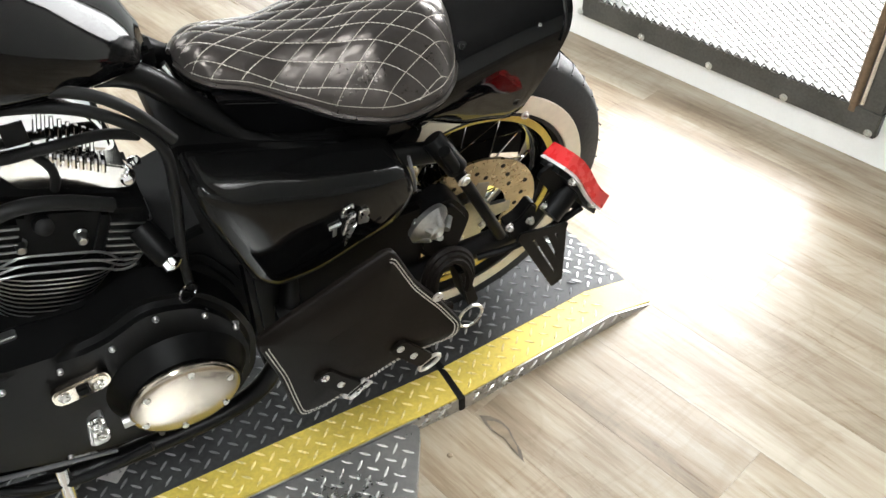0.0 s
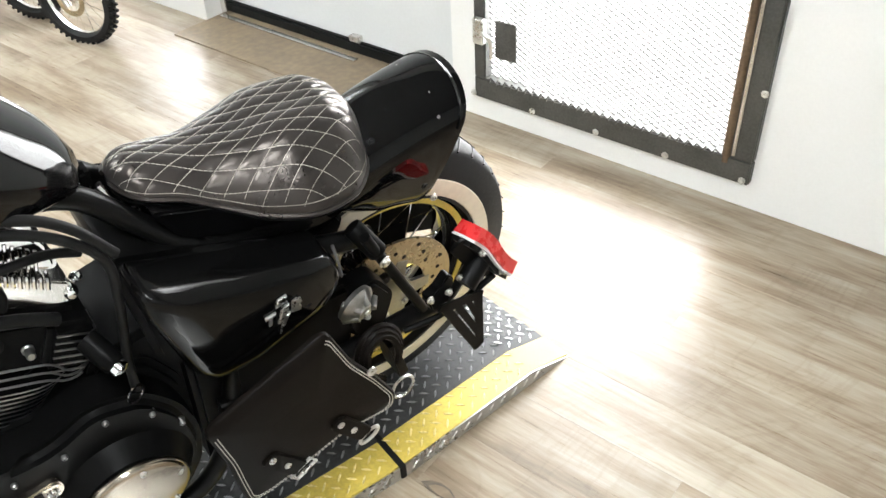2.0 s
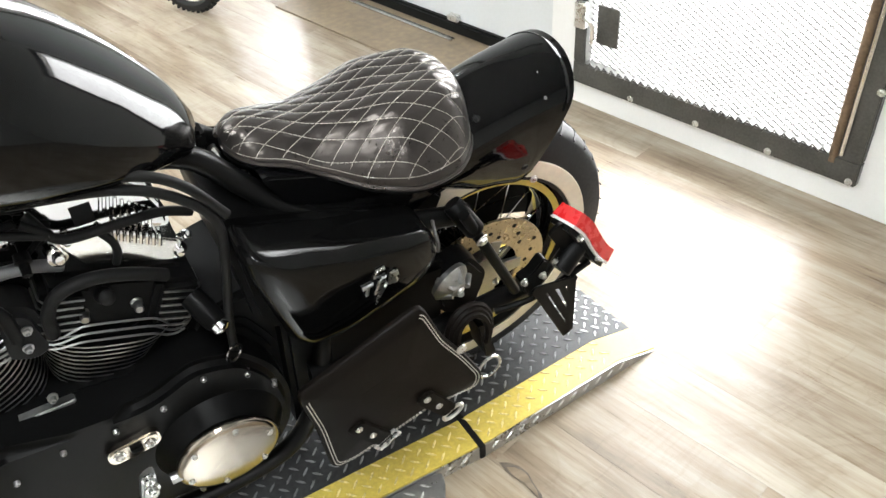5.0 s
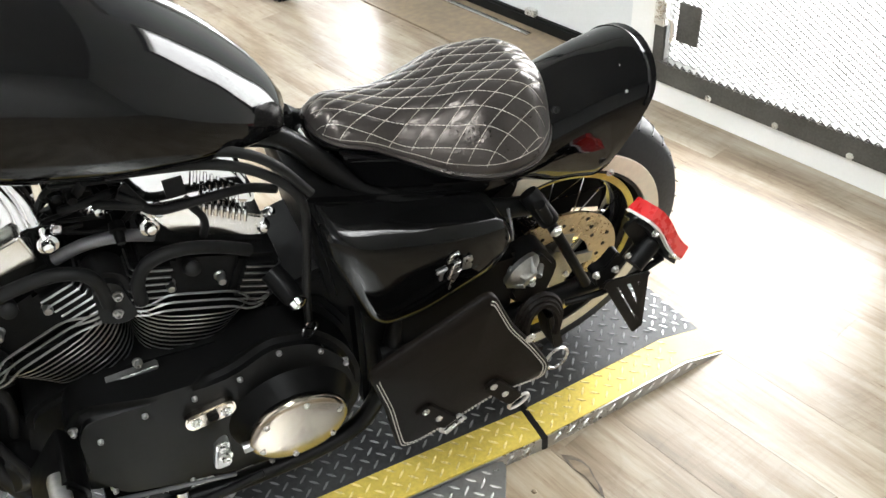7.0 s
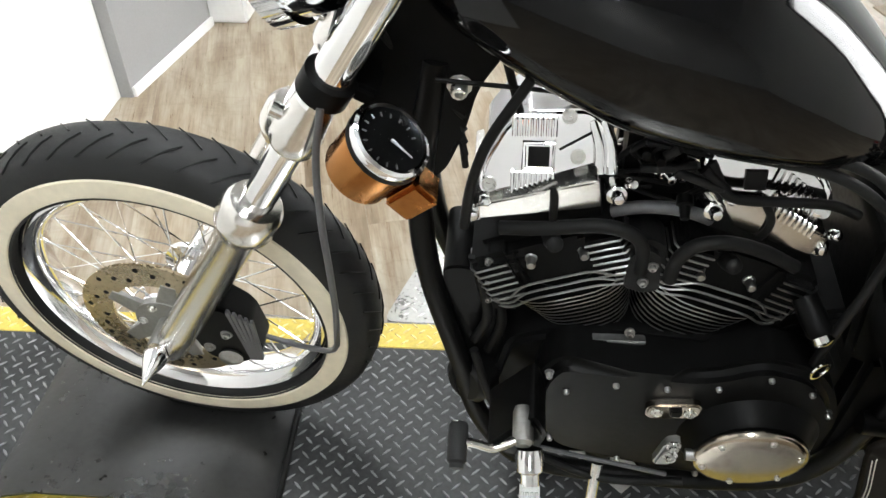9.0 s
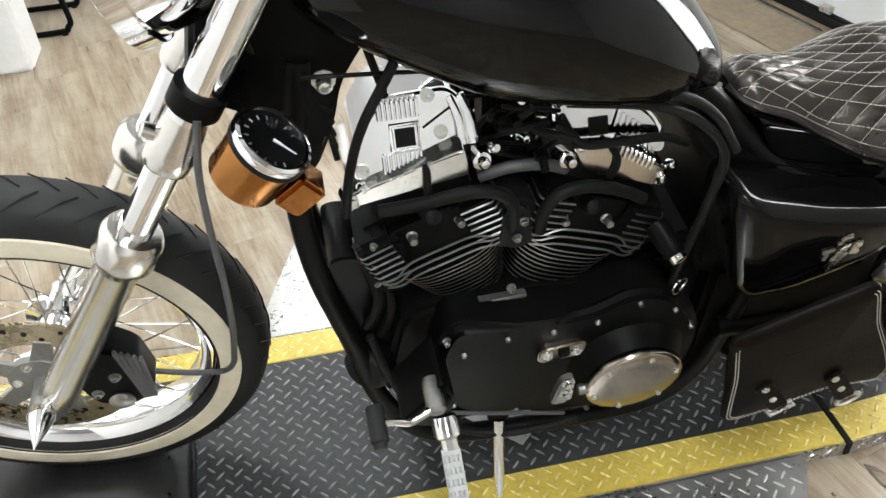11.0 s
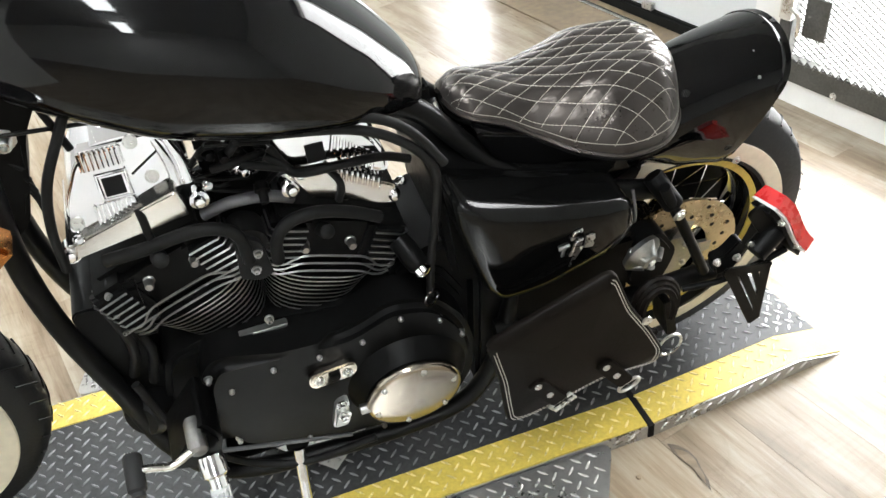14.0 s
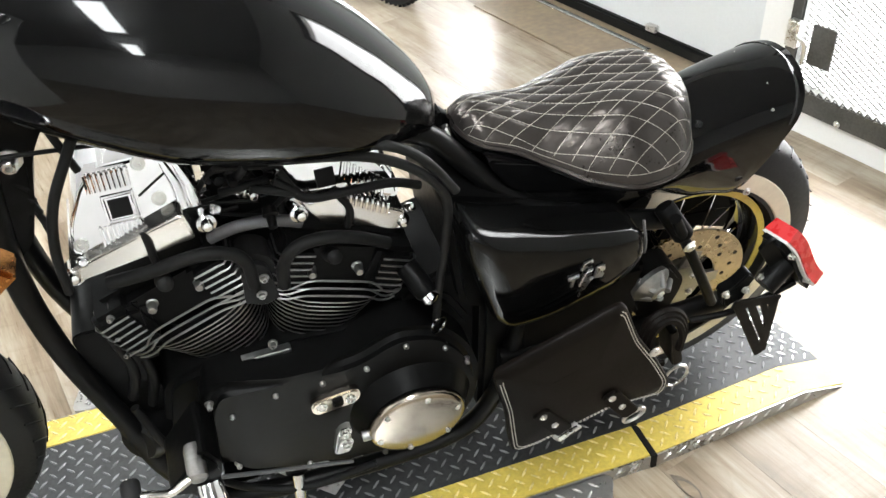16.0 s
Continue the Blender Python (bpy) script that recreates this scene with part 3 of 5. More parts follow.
def wheel(c, R, tw, rim_r, ww0, ww1, spokes, name, rim=CHROME):
    w = bp(name, turned([(-tw * 0.32, rim_r + 0.012), (-tw * 0.36, rim_r - 0.004), (-tw * 0.30, rim_r - 0.014), (-tw * 0.16, rim_r - 0.024), (tw * 0.16, rim_r - 0.024), (tw * 0.30, rim_r - 0.014), (tw * 0.36, rim_r - 0.004), (tw * 0.32, rim_r + 0.012)], c, (0, 1, 0), 72, closed=True), rim, "wire-spoked wheel")
    half = tw / 2
    prof = [(-half * 0.62, rim_r + 0.004), (-half * 0.86, rim_r + 0.014), (-half * 0.99, ww0 - 0.3 * (ww0 - rim_r)), (-half, (ww0 + ww1) / 2), (-half * 0.94, ww1), (-half * 0.80, R - 0.016), (-half * 0.55, R - 0.005), (-half * 0.25, R - 0.001), (0, R),
            (half * 0.25, R - 0.001), (half * 0.55, R - 0.005), (half * 0.80, R - 0.016), (half * 0.94, ww1), (half, (ww0 + ww1) / 2), (half * 0.86, rim_r + 0.014), (half * 0.62, rim_r + 0.004)]
    ty = bp("tyre", turned(prof, c, (0, 1, 0), 96, closed=True), RUBBER, "black tyre with a cream whitewall", w, 60)
    for s in (-1, 1):
        wm = turned([(s * half * 0.93, ww0), (s * (half * 1.0 + 0.002), ww0 + 0.004), (s * (half + 0.0025), (ww0 + ww1) / 2), (s * (half * 0.96 + 0.002), ww1 - 0.003), (s * half * 0.91, ww1)], c, (0, 1, 0), 96, closed=True)
        bp("whitewall", wm, WHITEWALL, "cream whitewall band", ty)
    # tread grooves: thin raised blocks between dark cuts
    gr = bmesh.new()
    for k in range(44):
        a0 = 2 * math.pi * k / 44
        for s in (-1, 1):
            pts = []
            for q in range(4):
                a = a0 + 0.045 * q + (0.07 if s > 0 else 0)
                y = s * half * (0.06 + 0.24 * q)
                yy = abs(y) / half
                rr = R + 0.0006 - (0.0 if yy < 0.3 else 0.006 * ((yy - 0.25) / 0.3) ** 1.2)
                pts.append(c + Vector((rr * math.cos(a), y, rr * math.sin(a))))
            tube(pts, 0.0016, 2, 4, gr, curve=False)
    tagged(bp("tread", gr, HOSE, "", ty), kind="stuff")
    hub = bp("hub", turned([(-0.062, 0.03), (-0.06, 0.048), (-0.05, 0.048), (-0.045, 0.028), (0.045, 0.028), (0.05, 0.048), (0.06, 0.048), (0.062, 0.03)], c, (0, 1, 0), 28), CHROME, "chrome hub", w)
    for k in range(spokes):
        a = 2 * math.pi * k / spokes
        s = -1 if k % 2 else 1
        lean = (1 if (k // 2) % 2 else -1) * 0.62
        p0 = c + Vector((0.044 * math.cos(a + lean), s * 0.052, 0.044 * math.sin(a + lean)))
        p1 = c + Vector(((rim_r - 0.02) * math.cos(a), s * 0.008, (rim_r - 0.02) * math.sin(a)))
        bp("spoke", tube([p0, p1], 0.0014, sides=5), CHROME, "", w)
    return w


STEER = -4.9
fw = wheel(FW, 0.340, 0.104, 0.252, 0.260, 0.297, 40, "front_wheel")
fw.matrix_local = Matrix.Translation(FW) @ Matrix.Rotation(radians(STEER), 4, "Z") @ Matrix.Translation(-FW)
# Black rim and yellow ring paint in what the chrome rim reflects.
rw = wheel(RW, 0.310, 0.130, 0.200, 0.214, 0.250, 32, "rear_wheel", PAINT)
bp("rim_reflection", turned([(-0.0505, 0.190), (-0.0505, 0.2025), (-0.0485, 0.2025), (-0.0485, 0.190)], RW, (0, 1, 0), 64, closed=True), YELLOW, "yellow ring for the rim's painted reflection", rw)


def disc(c, y, R, r, name, parent):
    b = turned([(-0.0025, r), (-0.0025, R), (0.0025, R), (0.0025, r)], (c.x, y, c.z), (0, 1, 0), 64, closed=True)
    d = bp(name, b, DISC, "drilled steel brake disc", parent)
    for k in range(30):
        a = 2 * math.pi * k / 30
        rr = r + (R - r) * (0.3, 0.52, 0.75)[k % 3]
        # Black disc just proud of the steel paints the dark of a drilled hole.
        bp("hole_shade", turned([(-0.0032, 0.0045), (0.0, 0.0045)], (c.x + rr * math.cos(a), y, c.z + rr * math.sin(a)), (0, 1, 0), 8), HOSE, "", d)
    car = bmesh.new()
    for k in range(5):
        a = 2 * math.pi * k / 5
        u, v = Vector((math.cos(a), 0, math.sin(a))), Vector((-math.sin(a), 0, math.cos(a)))
        o = Vector((c.x, y, c.z))
        pts = [o + u * 0.035 + v * 0.02, o + u * (r + 0.008) + v * 0.012, o + u * (r + 0.008) - v * 0.012, o + u * 0.035 - v * 0.02]
        prism([(p.x, p.z) for p in pts], y - 0.004, y + 0.004, 0.001, 1, car)
    turned([(-0.006, 0.0), (-0.006, 0.05), (0.006, 0.05), (0.006, 0.0)], (c.x, y, c.z), (0, 1, 0), 24, car)
    bp("disc_carrier", car, CAST, "", d)
    for k in range(5):
        a = 2 * math.pi * (k + 0.5) / 5
        bp("bolt", bolt((c.x + 0.038 * math.cos(a), y - 0.006, c.z + 0.038 * math.sin(a)), (0, -1, 0), 0.005, 0.006), ZINC, "", d)
    return d


disc(FW, FW.y - 0.066, 0.137, 0.088, "brake_disc", fw)
disc(RW, -0.080, 0.138, 0.080, "brake_disc", rw)
# Dark sheet added, and pulley oversized, to darken the view through the spokes.
bp("belt_guard", prism([(RW.x + r * math.cos(radians(a)), RW.z + r * math.sin(radians(a))) for r, aa in ((0.30, range(-20, 191, 10)), (0.06, range(190, -21, -10))) for a in aa], 0.088, 0.096, 0.001), SATIN, "black sheet filling the view through the spokes")
# drive pulley beyond the rear wheel
bp("pulley", turned([(0.085, 0.03), (0.085, 0.165), (0.115, 0.165), (0.115, 0.03)], RW, (0, 1, 0), 40), SATIN, "", rw)


# ---- fork, headlight, instrument ----
def fork():
    top, low = Vector((-1.046, -0.004, 1.10)), Vector((-1.493, 0.025, 0.375))
    ax = (top - low).normalized()
    L = (top - low).length
    half = Vector((0.008, 0.095, 0))
    for s in (-1, 1):
        o = low + half * s
        b = turned([(-0.030, 0.012), (-0.026, 0.022), (-0.01, 0.028), (0.05, 0.0285), (0.33, 0.0295), (0.345, 0.036), (0.352, 0.041), (0.362, 0.042), (0.388, 0.0415), (0.396, 0.038), (0.402, 0.034), (0.404, 0.022)], o, ax, 32)
        leg = bp("fork_leg", b, ALU, "polished aluminium fork lower leg")
        bp("fork_tube", turned([(0.40, 0.0215), (L + 0.04, 0.0215), (L + 0.05, 0.019)], o, ax, 24), CHROME, "chrome fork tube", leg)
        bp("dust_cover", turned([(0.522, 0.0222), (0.524, 0.028), (0.53, 0.0305), (0.548, 0.0305), (0.556, 0.0285), (0.585, 0.026), (0.60, 0.0235)], o, ax, 24), ALU, "polished fork collar", leg)
        bp("fork_sleeve", turned([(0.60, 0.0218), (0.60, 0.0235), (L + 0.02, 0.0235), (L + 0.02, 0.0218)], o, ax, 24), CHROME, "thick chrome fork cover", leg)
        bp("fender_lug", turned([(0, 0.010), (0.016, 0.010), (0.018, 0.006)], o + ax * 0.565 + Vector((-0.022, 0, 0.010)), (-0.8, 0, 0.5), 14), ALU, "", leg)
        out = Vector((0.086 * s, s, 0)).normalized()
        base = Vector((-1.508, 0.033, 0.378)) + out * 0.118
        bp("axle_boss", turned([(-0.05, 0.020), (0.0, 0.020), (0.006, 0.015)], base, out, 20), CAST, "", leg)
        bp("axle_spike", turned([(0, 0.013), (0.004, 0.018), (0.012, 0.018), (0.014, 0.0205), (0.020, 0.020), (0.072, 0.0005)], base, out, 22), CHROME, "chrome spike axle cover", leg)
    tri = bmesh.new()
    for h in (0.628, 0.80):
        o = low + ax * h
        for s in (-1, 1):
            turned([(-0.016, 0.026), (-0.014, 0.031), (0.014, 0.031), (0.016, 0.026)], o + half * s, ax, 24, tri)
        q = box(-0.02, 0.05, -0.095, 0.095, -0.012, 0.012, 0.006)
        q.transform(Matrix.Translation(o) @ Matrix.Rotation(math.atan2(-ax.x, ax.z) * -1, 4, "Y"))
        join(tri, q)
    bp("triple_clamp", tri, SATIN, "black fork clamp")
    bp("axle", tube([FW + Vector((0, -0.12, 0)), FW + Vector((0, 0.12, 0))], 0.011), ZINC)


fork()
hl = bp("headlight", turned([(-0.10, 0.0), (-0.095, 0.045), (-0.06, 0.078), (0.0, 0.092), (0.035, 0.094), (0.04, 0.088)], (-1.185, 0.0, 1.045), (-0.92, 0, -0.25), 36), CHROME, "chrome headlight shell")
bp("rim", turned([(0.03, 0.094), (0.03, 0.1), (0.055, 0.1), (0.06, 0.09), (0.05, 0.086)], (-1.185, 0.0, 1.045), (-0.92, 0, -0.25), 36, closed=True), CHROME, "", hl)
bp("lens", turned([(0.04, 0.088), (0.06, 0.06), (0.068, 0.0)], (-1.185, 0.0, 1.045), (-0.92, 0, -0.25), 36), GLASS, "", hl)
# wiring beside the headlight
for k in range(5):
    bp("cable", tube([(-1.06 - 0.01 * k, -0.05 + 0.02 * k, 1.08), (-1.12, -0.06 + 0.03 * k, 1.0), (-1.10 + 0.012 * k, -0.03 + 0.01 * k, 0.90), (-1.03, -0.035, 0.82 - 0.02 * k)], 0.0045), HOSE, "black control cable")


def speedo():
    c, ax = Vector((-1.104, -0.138, 0.868)), Vector((0.60, -0.15, 0.79)).normalized()
    s = bp("speedometer", turned([(-0.070, 0.0), (-0.070, 0.034), (-0.062, 0.0425), (0.0, 0.0445), (0.004, 0.043)], c, ax, 40), FLOORCHROME, "side-mounted chrome speedometer tinted by a painted floor reflection")
    bp("bezel", turned([(0.0, 0.040), (0.0, 0.0465), (0.005, 0.048), (0.010, 0.046), (0.012, 0.042), (0.011, 0.0385), (0.005, 0.0385)], c, ax, 40, closed=True), CHROME, "chrome bezel", s)
    bp("gasket", turned([(-0.006, 0.0435), (-0.006, 0.0472), (0.0, 0.0472), (0.0, 0.0435)], c, ax, 40, closed=True), HOSE, "", s)
    face = bp("dial", turned([(0.003, 0.0), (0.003, 0.0398), (0.0046, 0.0398), (0.0046, 0.0)], c, ax, 32), PLASTIC, "black dial face", s)
    u = ax.orthogonal().normalized()
    v = ax.cross(u)
    m = bmesh.new()
    for k in range(13):
        a = radians(-130 + k * 260 / 12) + 2.2
        d = u * math.cos(a) + v * math.sin(a)
        tube([c + ax * 0.0056 + d * 0.029, c + ax * 0.0056 + d * 0.034], 0.0010, sides=4, bm=m)
    bp("dial_marks", m, CAST, "", face)
    bp("needle", tube([c + ax * 0.008, c + ax * 0.008 + (u * 0.5 + v * -0.8) * 0.031], (0.002, 0.0008), sides=5), WHITEP, "", face)
    bp("glass", turned([(0.010, 0.0), (0.010, 0.0383), (0.0110, 0.0383), (0.0115, 0.0)], c, ax, 32), GLASS, "", s).visible_shadow = False
    q = box(-0.02, 0.02, -0.022, 0.022, -0.02, 0.03, 0.005)
    q.transform(Matrix.Translation(c - ax * 0.045 + Vector((0.045, -0.005, -0.040))) @ Matrix.Rotation(0.9, 4, "Y"))
    bp("bracket", q, FLOORCHROME, "chrome bracket with the same painted tint", s)


speedo()
bp("brake_hose", tube([(-1.175, -0.12, 0.90), (-1.188, -0.133, 0.832), (-1.192, -0.146, 0.75), (-1.194, -0.148, 0.672), (-1.204, -0.130, 0.56), (-1.219, -0.108, 0.463), (-1.229, -0.092, 0.415), (-1.250, -0.076, 0.378), (-1.30, -0.058, 0.362), (-1.36, -0.048, 0.372)], 0.0046), PIPEGREY, "sheathed brake hose")
cal = bp("brake_caliper", prism(rounded([(-1.45, 0.43), (-1.385, 0.49), (-1.345, 0.45), (-1.335, 0.37), (-1.375, 0.335), (-1.43, 0.355)], 0.015), -0.112, -0.055, 0.006), SATIN, "black brake caliper")
for q in range(5):
    bp("caliper_rib", prism(rounded([(-1.372 + 0.008 * q, 0.482 - 0.006 * q), (-1.367 + 0.008 * q, 0.482 - 0.006 * q), (-1.353 + 0.004 * q, 0.36), (-1.358 + 0.004 * q, 0.36)], 0.002), -0.117, -0.110), PIPEGREY, "", cal)
for x, z in ((-1.415, 0.46), (-1.385, 0.42), (-1.42, 0.385)):
    bp("bolt", bolt((x, -0.111, z), (0, -1, 0), 0.0065, 0.008), CAST, "", cal)
bp("caliper_knob", turned([(0, 0.017), (0.006, 0.02), (0.012, 0.012), (0.014, 0.0)], (-1.39, -0.111, 0.362), (0, -1, 0), 20), CAST, "", cal)
cal.matrix_local = Matrix.Translation((-0.018, 0.033, -0.005))


# ---- tank ----
TX = [-1.09, -1.06, -1.00, -0.92, -0.84, -0.75, -0.66, -0.60, -0.553, -0.524, -0.509]
TB = [1.02, 0.965, 0.924, 0.882, 0.846, 0.824, 0.808, 0.798, 0.788, 0.780, 0.782]
TT = [1.05, 1.070, 1.085, 1.092, 1.080, 1.048, 0.992, 0.938, 0.885, 0.845, 0.812]
TH = [0.012, 0.055, 0.095, 0.128, 0.146, 0.150, 0.138, 0.116, 0.085, 0.055, 0.012]


def tank():
    rings = []
    for x in np.concatenate([np.linspace(-1.09, -1.06, 5), np.linspace(-1.05, -0.60, 26), -0.592 + 0.083 * np.sin(np.linspace(0, 0.5 * math.pi, 26))]):
        zb, zt, hw = interp(TX, TB, x), interp(TX, TT, x), interp(TX, TH, x)
        ring = []
        zc = zb + 0.36 * (zt - zb)
        for k in range(40):
            a = 2 * math.pi * k / 40
            cy, cz = math.cos(a), math.sin(a)
            y = hw * math.copysign(abs(cy) ** 0.85, cy)
            z = zc + (zt - zc) * abs(cz) ** 0.95 if cz > 0 else zc - (zc - zb) * abs(cz) ** 0.7
            ring.append((x, y, z))
        rings.append(ring)
    t = bp("fuel_tank", loft(rings), PAINT, "gloss black peanut fuel tank", None, 70)
    bp("rear_mount", box(-0.530, -0.500, -0.018, 0.018, 0.752, 0.785, 0.006), SATIN, "", t)
    bp("filler_cap", turned([(0, 0.042), (0.012, 0.044), (0.02, 0.036), (0.024, 0.0)], (-0.88, 0, 1.108), (0, 0, 1), 28), CHROME, "", t)


tank()


# ---- frame ----
def tubes(name, lines, r, mat=PLASTIC, label="black steel frame tube"):
    for l in lines:
        bp(name, tube(l, r), mat, label)


for s in (-1, 1):
    tubes("frame_tube", [[(-1.06, 0.03 * s, 0.90), (-1.088, 0.045 * s, 0.72), (-1.082, 0.06 * s, 0.56), (-1.045, 0.080 * s, 0.39), (-1.012, 0.10 * s, 0.25), (-0.94, 0.12 * s, 0.155), (-0.80, 0.13 * s, 0.13), (-0.55, 0.13 * s, 0.13), (-0.45, 0.12 * s, 0.20), (-0.40, 0.11 * s, 0.40)]], 0.017)
    tubes("frame_tube", [[(-0.60, 0.03 * s, 0.79), (-0.53, 0.035 * s, 0.765), (-0.472, 0.052 * s, 0.706), (-0.43, 0.068 * s, 0.662), (-0.386, 0.084 * s, 0.630), (-0.306, 0.10 * s, 0.598), (-0.22, 0.108 * s, 0.566), (-0.14, 0.112 * s, 0.548)]], 0.017)
    tubes("swingarm", [[(-0.44, 0.12 * s, 0.32), (-0.25, 0.135 * s, 0.315), (-0.02, 0.135 * s, 0.32)]], 0.02)
tubes("frame_tube", [[(-1.05, 0, 0.98), (-0.8, 0, 0.86), (-0.58, 0, 0.80)]], 0.028)
ng = bp("neck_gusset", prism(rounded([(-1.150, 1.02), (-0.94, 1.02), (-0.93, 0.945), (-0.978, 0.915), (-1.012, 0.862), (-1.030, 0.80), (-1.055, 0.73), (-1.095, 0.70), (-1.125, 0.78), (-1.150, 0.88)], 0.02), -0.038, 0.038, 0.006), SATIN, "black steering neck gusset")
bp("bolt", bolt((-1.002, -0.034, 0.935), (0, -1, 0), 0.010, 0.014), ZINC, "", ng)
bp("bolt", bolt((-1.034, -0.034, 0.869), (0, -1, 0), 0.010, 0.022), ZINC, "", ng)
bp("front_engine_mount", prism(rounded([(-1.065, 0.575), (-1.020, 0.575), (-0.985, 0.48), (-0.965, 0.30), (-0.995, 0.20), (-1.025, 0.34), (-1.060, 0.48)], 0.02), -0.06, 0.06, 0.008), SATIN, "black front engine mount")
reg = bp("regulator", box(-1.050, -1.010, -0.05, 0.05, 0.36, 0.50, 0.006), SATIN, "black finned regulator")
for k in range(7):
    bp("fin", box(-1.063, -1.047, -0.05 + 0.0155 * k, -0.043 + 0.0155 * k, 0.37, 0.49, 0.001), SATIN, "", reg)
bp("frame_bolt", bolt((-0.468, -0.026, 0.697), (0, -1, 0), 0.010, 0.016), ZINC, "zinc frame bolt")
bp("seat_bracket", tube([(-0.498, -0.012, 0.752), (-0.486, -0.020, 0.728), (-0.468, -0.026, 0.70)], 0.009), CHROME, "chrome seat bracket")


# ---- engine ----
def fin_stack(name, base, up, across, n, gap, w0, w1, d0, d1, th=0.0028):
    u, x = Vector(up).normalized(), Vector(across).normalized()
    c = bp(name, turned([(0, d0 * 0.72), (n * gap, d1 * 0.75)], base, u, 32), WRINKLE, "black finned cylinder with machined fin edges")
    for k in range(n):
        f = (k + 0.5) / n
        w, d = w0 + (w1 - w0) * f, d0 + (d1 - d0) * f
        o = base + u * (k + 0.5) * gap
        m = Matrix((( x.x, 0, u.x, o.x), (x.y, 1, u.y, o.y), (x.z, 0, u.z, o.z), (0, 0, 0, 1)))
        pts = rounded([(-w, -d), (w, -d), (w, d), (-w, d)], min(w, d) * 0.98, 7)
        b = bmesh.new()
        face = b.faces.new([b.verts.new((px, py, -th / 2)) for px, py in pts])
        ex = bmesh.ops.extrude_face_region(b, geom=[face])
        for v in ex["geom"]:
            if isinstance(v, bmesh.types.BMVert):
                v.co.z = th / 2
        b.transform(m)
        b.normal_update()
        for fc in b.faces:
            fc.material_index = 1 if abs(fc.normal.dot(u)) < 0.5 else 0
        bp("fin", b, [WRINKLE, FINEDGE], "", c, smooth=False)
    return c


def cylinder(name, base, sgn):
    a = radians(22.5)
    up, ac = (sgn * math.sin(a), 0, math.cos(a)), (math.cos(a), 0, -sgn * math.sin(a))
    b = Vector((base[0], 0, base[1]))
    c = fin_stack(name, b, up, ac, 11, 0.0106, 0.058, 0.100, 0.070, 0.090)
    u, x = Vector(up), Vector(ac)
    o = b + u * 0.118
    place = Matrix(((x.x, 0, u.x, o.x), (0, 1, 0, 0), (x.z, 0, u.z, o.z), (0, 0, 0, 1)))
    bm = box(-0.098, 0.098, -0.068, 0.085, 0.0, 0.105, 0.016)
    bm.transform(place)
    hd = bp("cylinder_head", bm, WRINKLE, "black finned cylinder head", c)
    for side in (-1, 1):
        bm = box(-0.030, 0.030, -0.084, 0.06, 0.012, 0.098, 0.010)
        bm.transform(place @ Matrix.Translation((side * 0.074, 0, 0)))
        bp("head_shoulder", bm, WRINKLE, "", hd)
        # short bright-edged fins on both shoulders
        for k in range(6):
            z = 0.018 + 0.0128 * k
            q = [Vector((side * 0.107, -0.040, z)), Vector((side * 0.106, -0.078, z)), Vector((side * 0.098, -0.087, z)), Vector((side * 0.052, -0.087, z + 0.002))]
            bp("fin", tube([place @ p for p in q], 0.0017, sides=5, curve=False), FINEDGE, "machined head fin", hd)
    # long fins that bow up under the port
    for k in range(3):
        pts = []
        for n in range(21):
            f = -1 + 0.1 * n
            lift = 0.020 / (1 + math.exp((abs(f) - 0.62) * 16)) * (0.55 + 0.35 * k)
            pts.append(place @ Vector((f * (0.101 + 0.001 * k), -0.090 + 0.012 * abs(f) ** 6, -0.002 + 0.0085 * k + lift)))
        bp("fin", tube(pts, 0.0018, sides=5, curve=False), FINEDGE, "machined head fin", hd)
    return hd


head1 = cylinder("front_cylinder", (-0.848, 0.448), -1)
head2 = cylinder("rear_cylinder", (-0.742, 0.432), 1)
for p, hd in (((-0.943, -0.066, 0.608), head1), ((-0.875, -0.064, 0.627), head1), ((-0.654, -0.068, 0.580), head2), ((-0.722, -0.066, 0.596), head2)):
    bp("bolt", turned([(-0.012, 0.0085), (0.004, 0.0085), (0.006, 0.0062), (0.020, 0.0062), (0.022, 0.0045), (0.022, 0.0)], p, (0, -1, 0.25), 12), CAST, "", hd)


def rocker_cover(pts, band, label):
    bm = prism(rounded(pts, 0.016), -0.060, 0.08, 0.009, 3)
    for v in bm.verts:
        if v.co.y < 0.05:
            v.co.y += 0.45 * (v.co.z - 0.69)
    r = bp("rocker_box", bm, CHROME, label)
    bp("rocker_base", prism(rounded(band, 0.006), -0.067, 0.08, 0.003), ALU, "polished rocker base", r)
    return r


def on_cover(x, z, proud=0.0):
    return Vector((x, -0.060 + 0.45 * (z - 0.69) - proud, z))


rb1 = rocker_cover([(-1.014, 0.706), (-1.008, 0.745), (-0.980, 0.792), (-0.955, 0.808), (-0.880, 0.810), (-0.862, 0.796), (-0.847, 0.768), (-0.842, 0.735), (-0.862, 0.742), (-0.925, 0.728)],
                   [(-1.024, 0.702), (-0.925, 0.735), (-0.868, 0.752), (-0.860, 0.706), (-1.018, 0.678)], "chrome rocker cover with a ribbed square window")
blk = box(-0.974, -0.918, -0.0065, 0.020, 0.712, 0.806, 0.004)
for v in blk.verts:
    v.co.y += on_cover(0, v.co.z).y
bp("rib_panel", blk, CHROME, "", rb1)
for n in range(9):
    x = -0.971 + 0.0062 * n
    for z0, z1 in ((0.708, 0.742), (0.784, 0.806)):
        bp("rib", tube([on_cover(x, z0, 0.007), on_cover(x, z1, 0.007)], 0.0026, sides=6), CHROME, "", rb1)
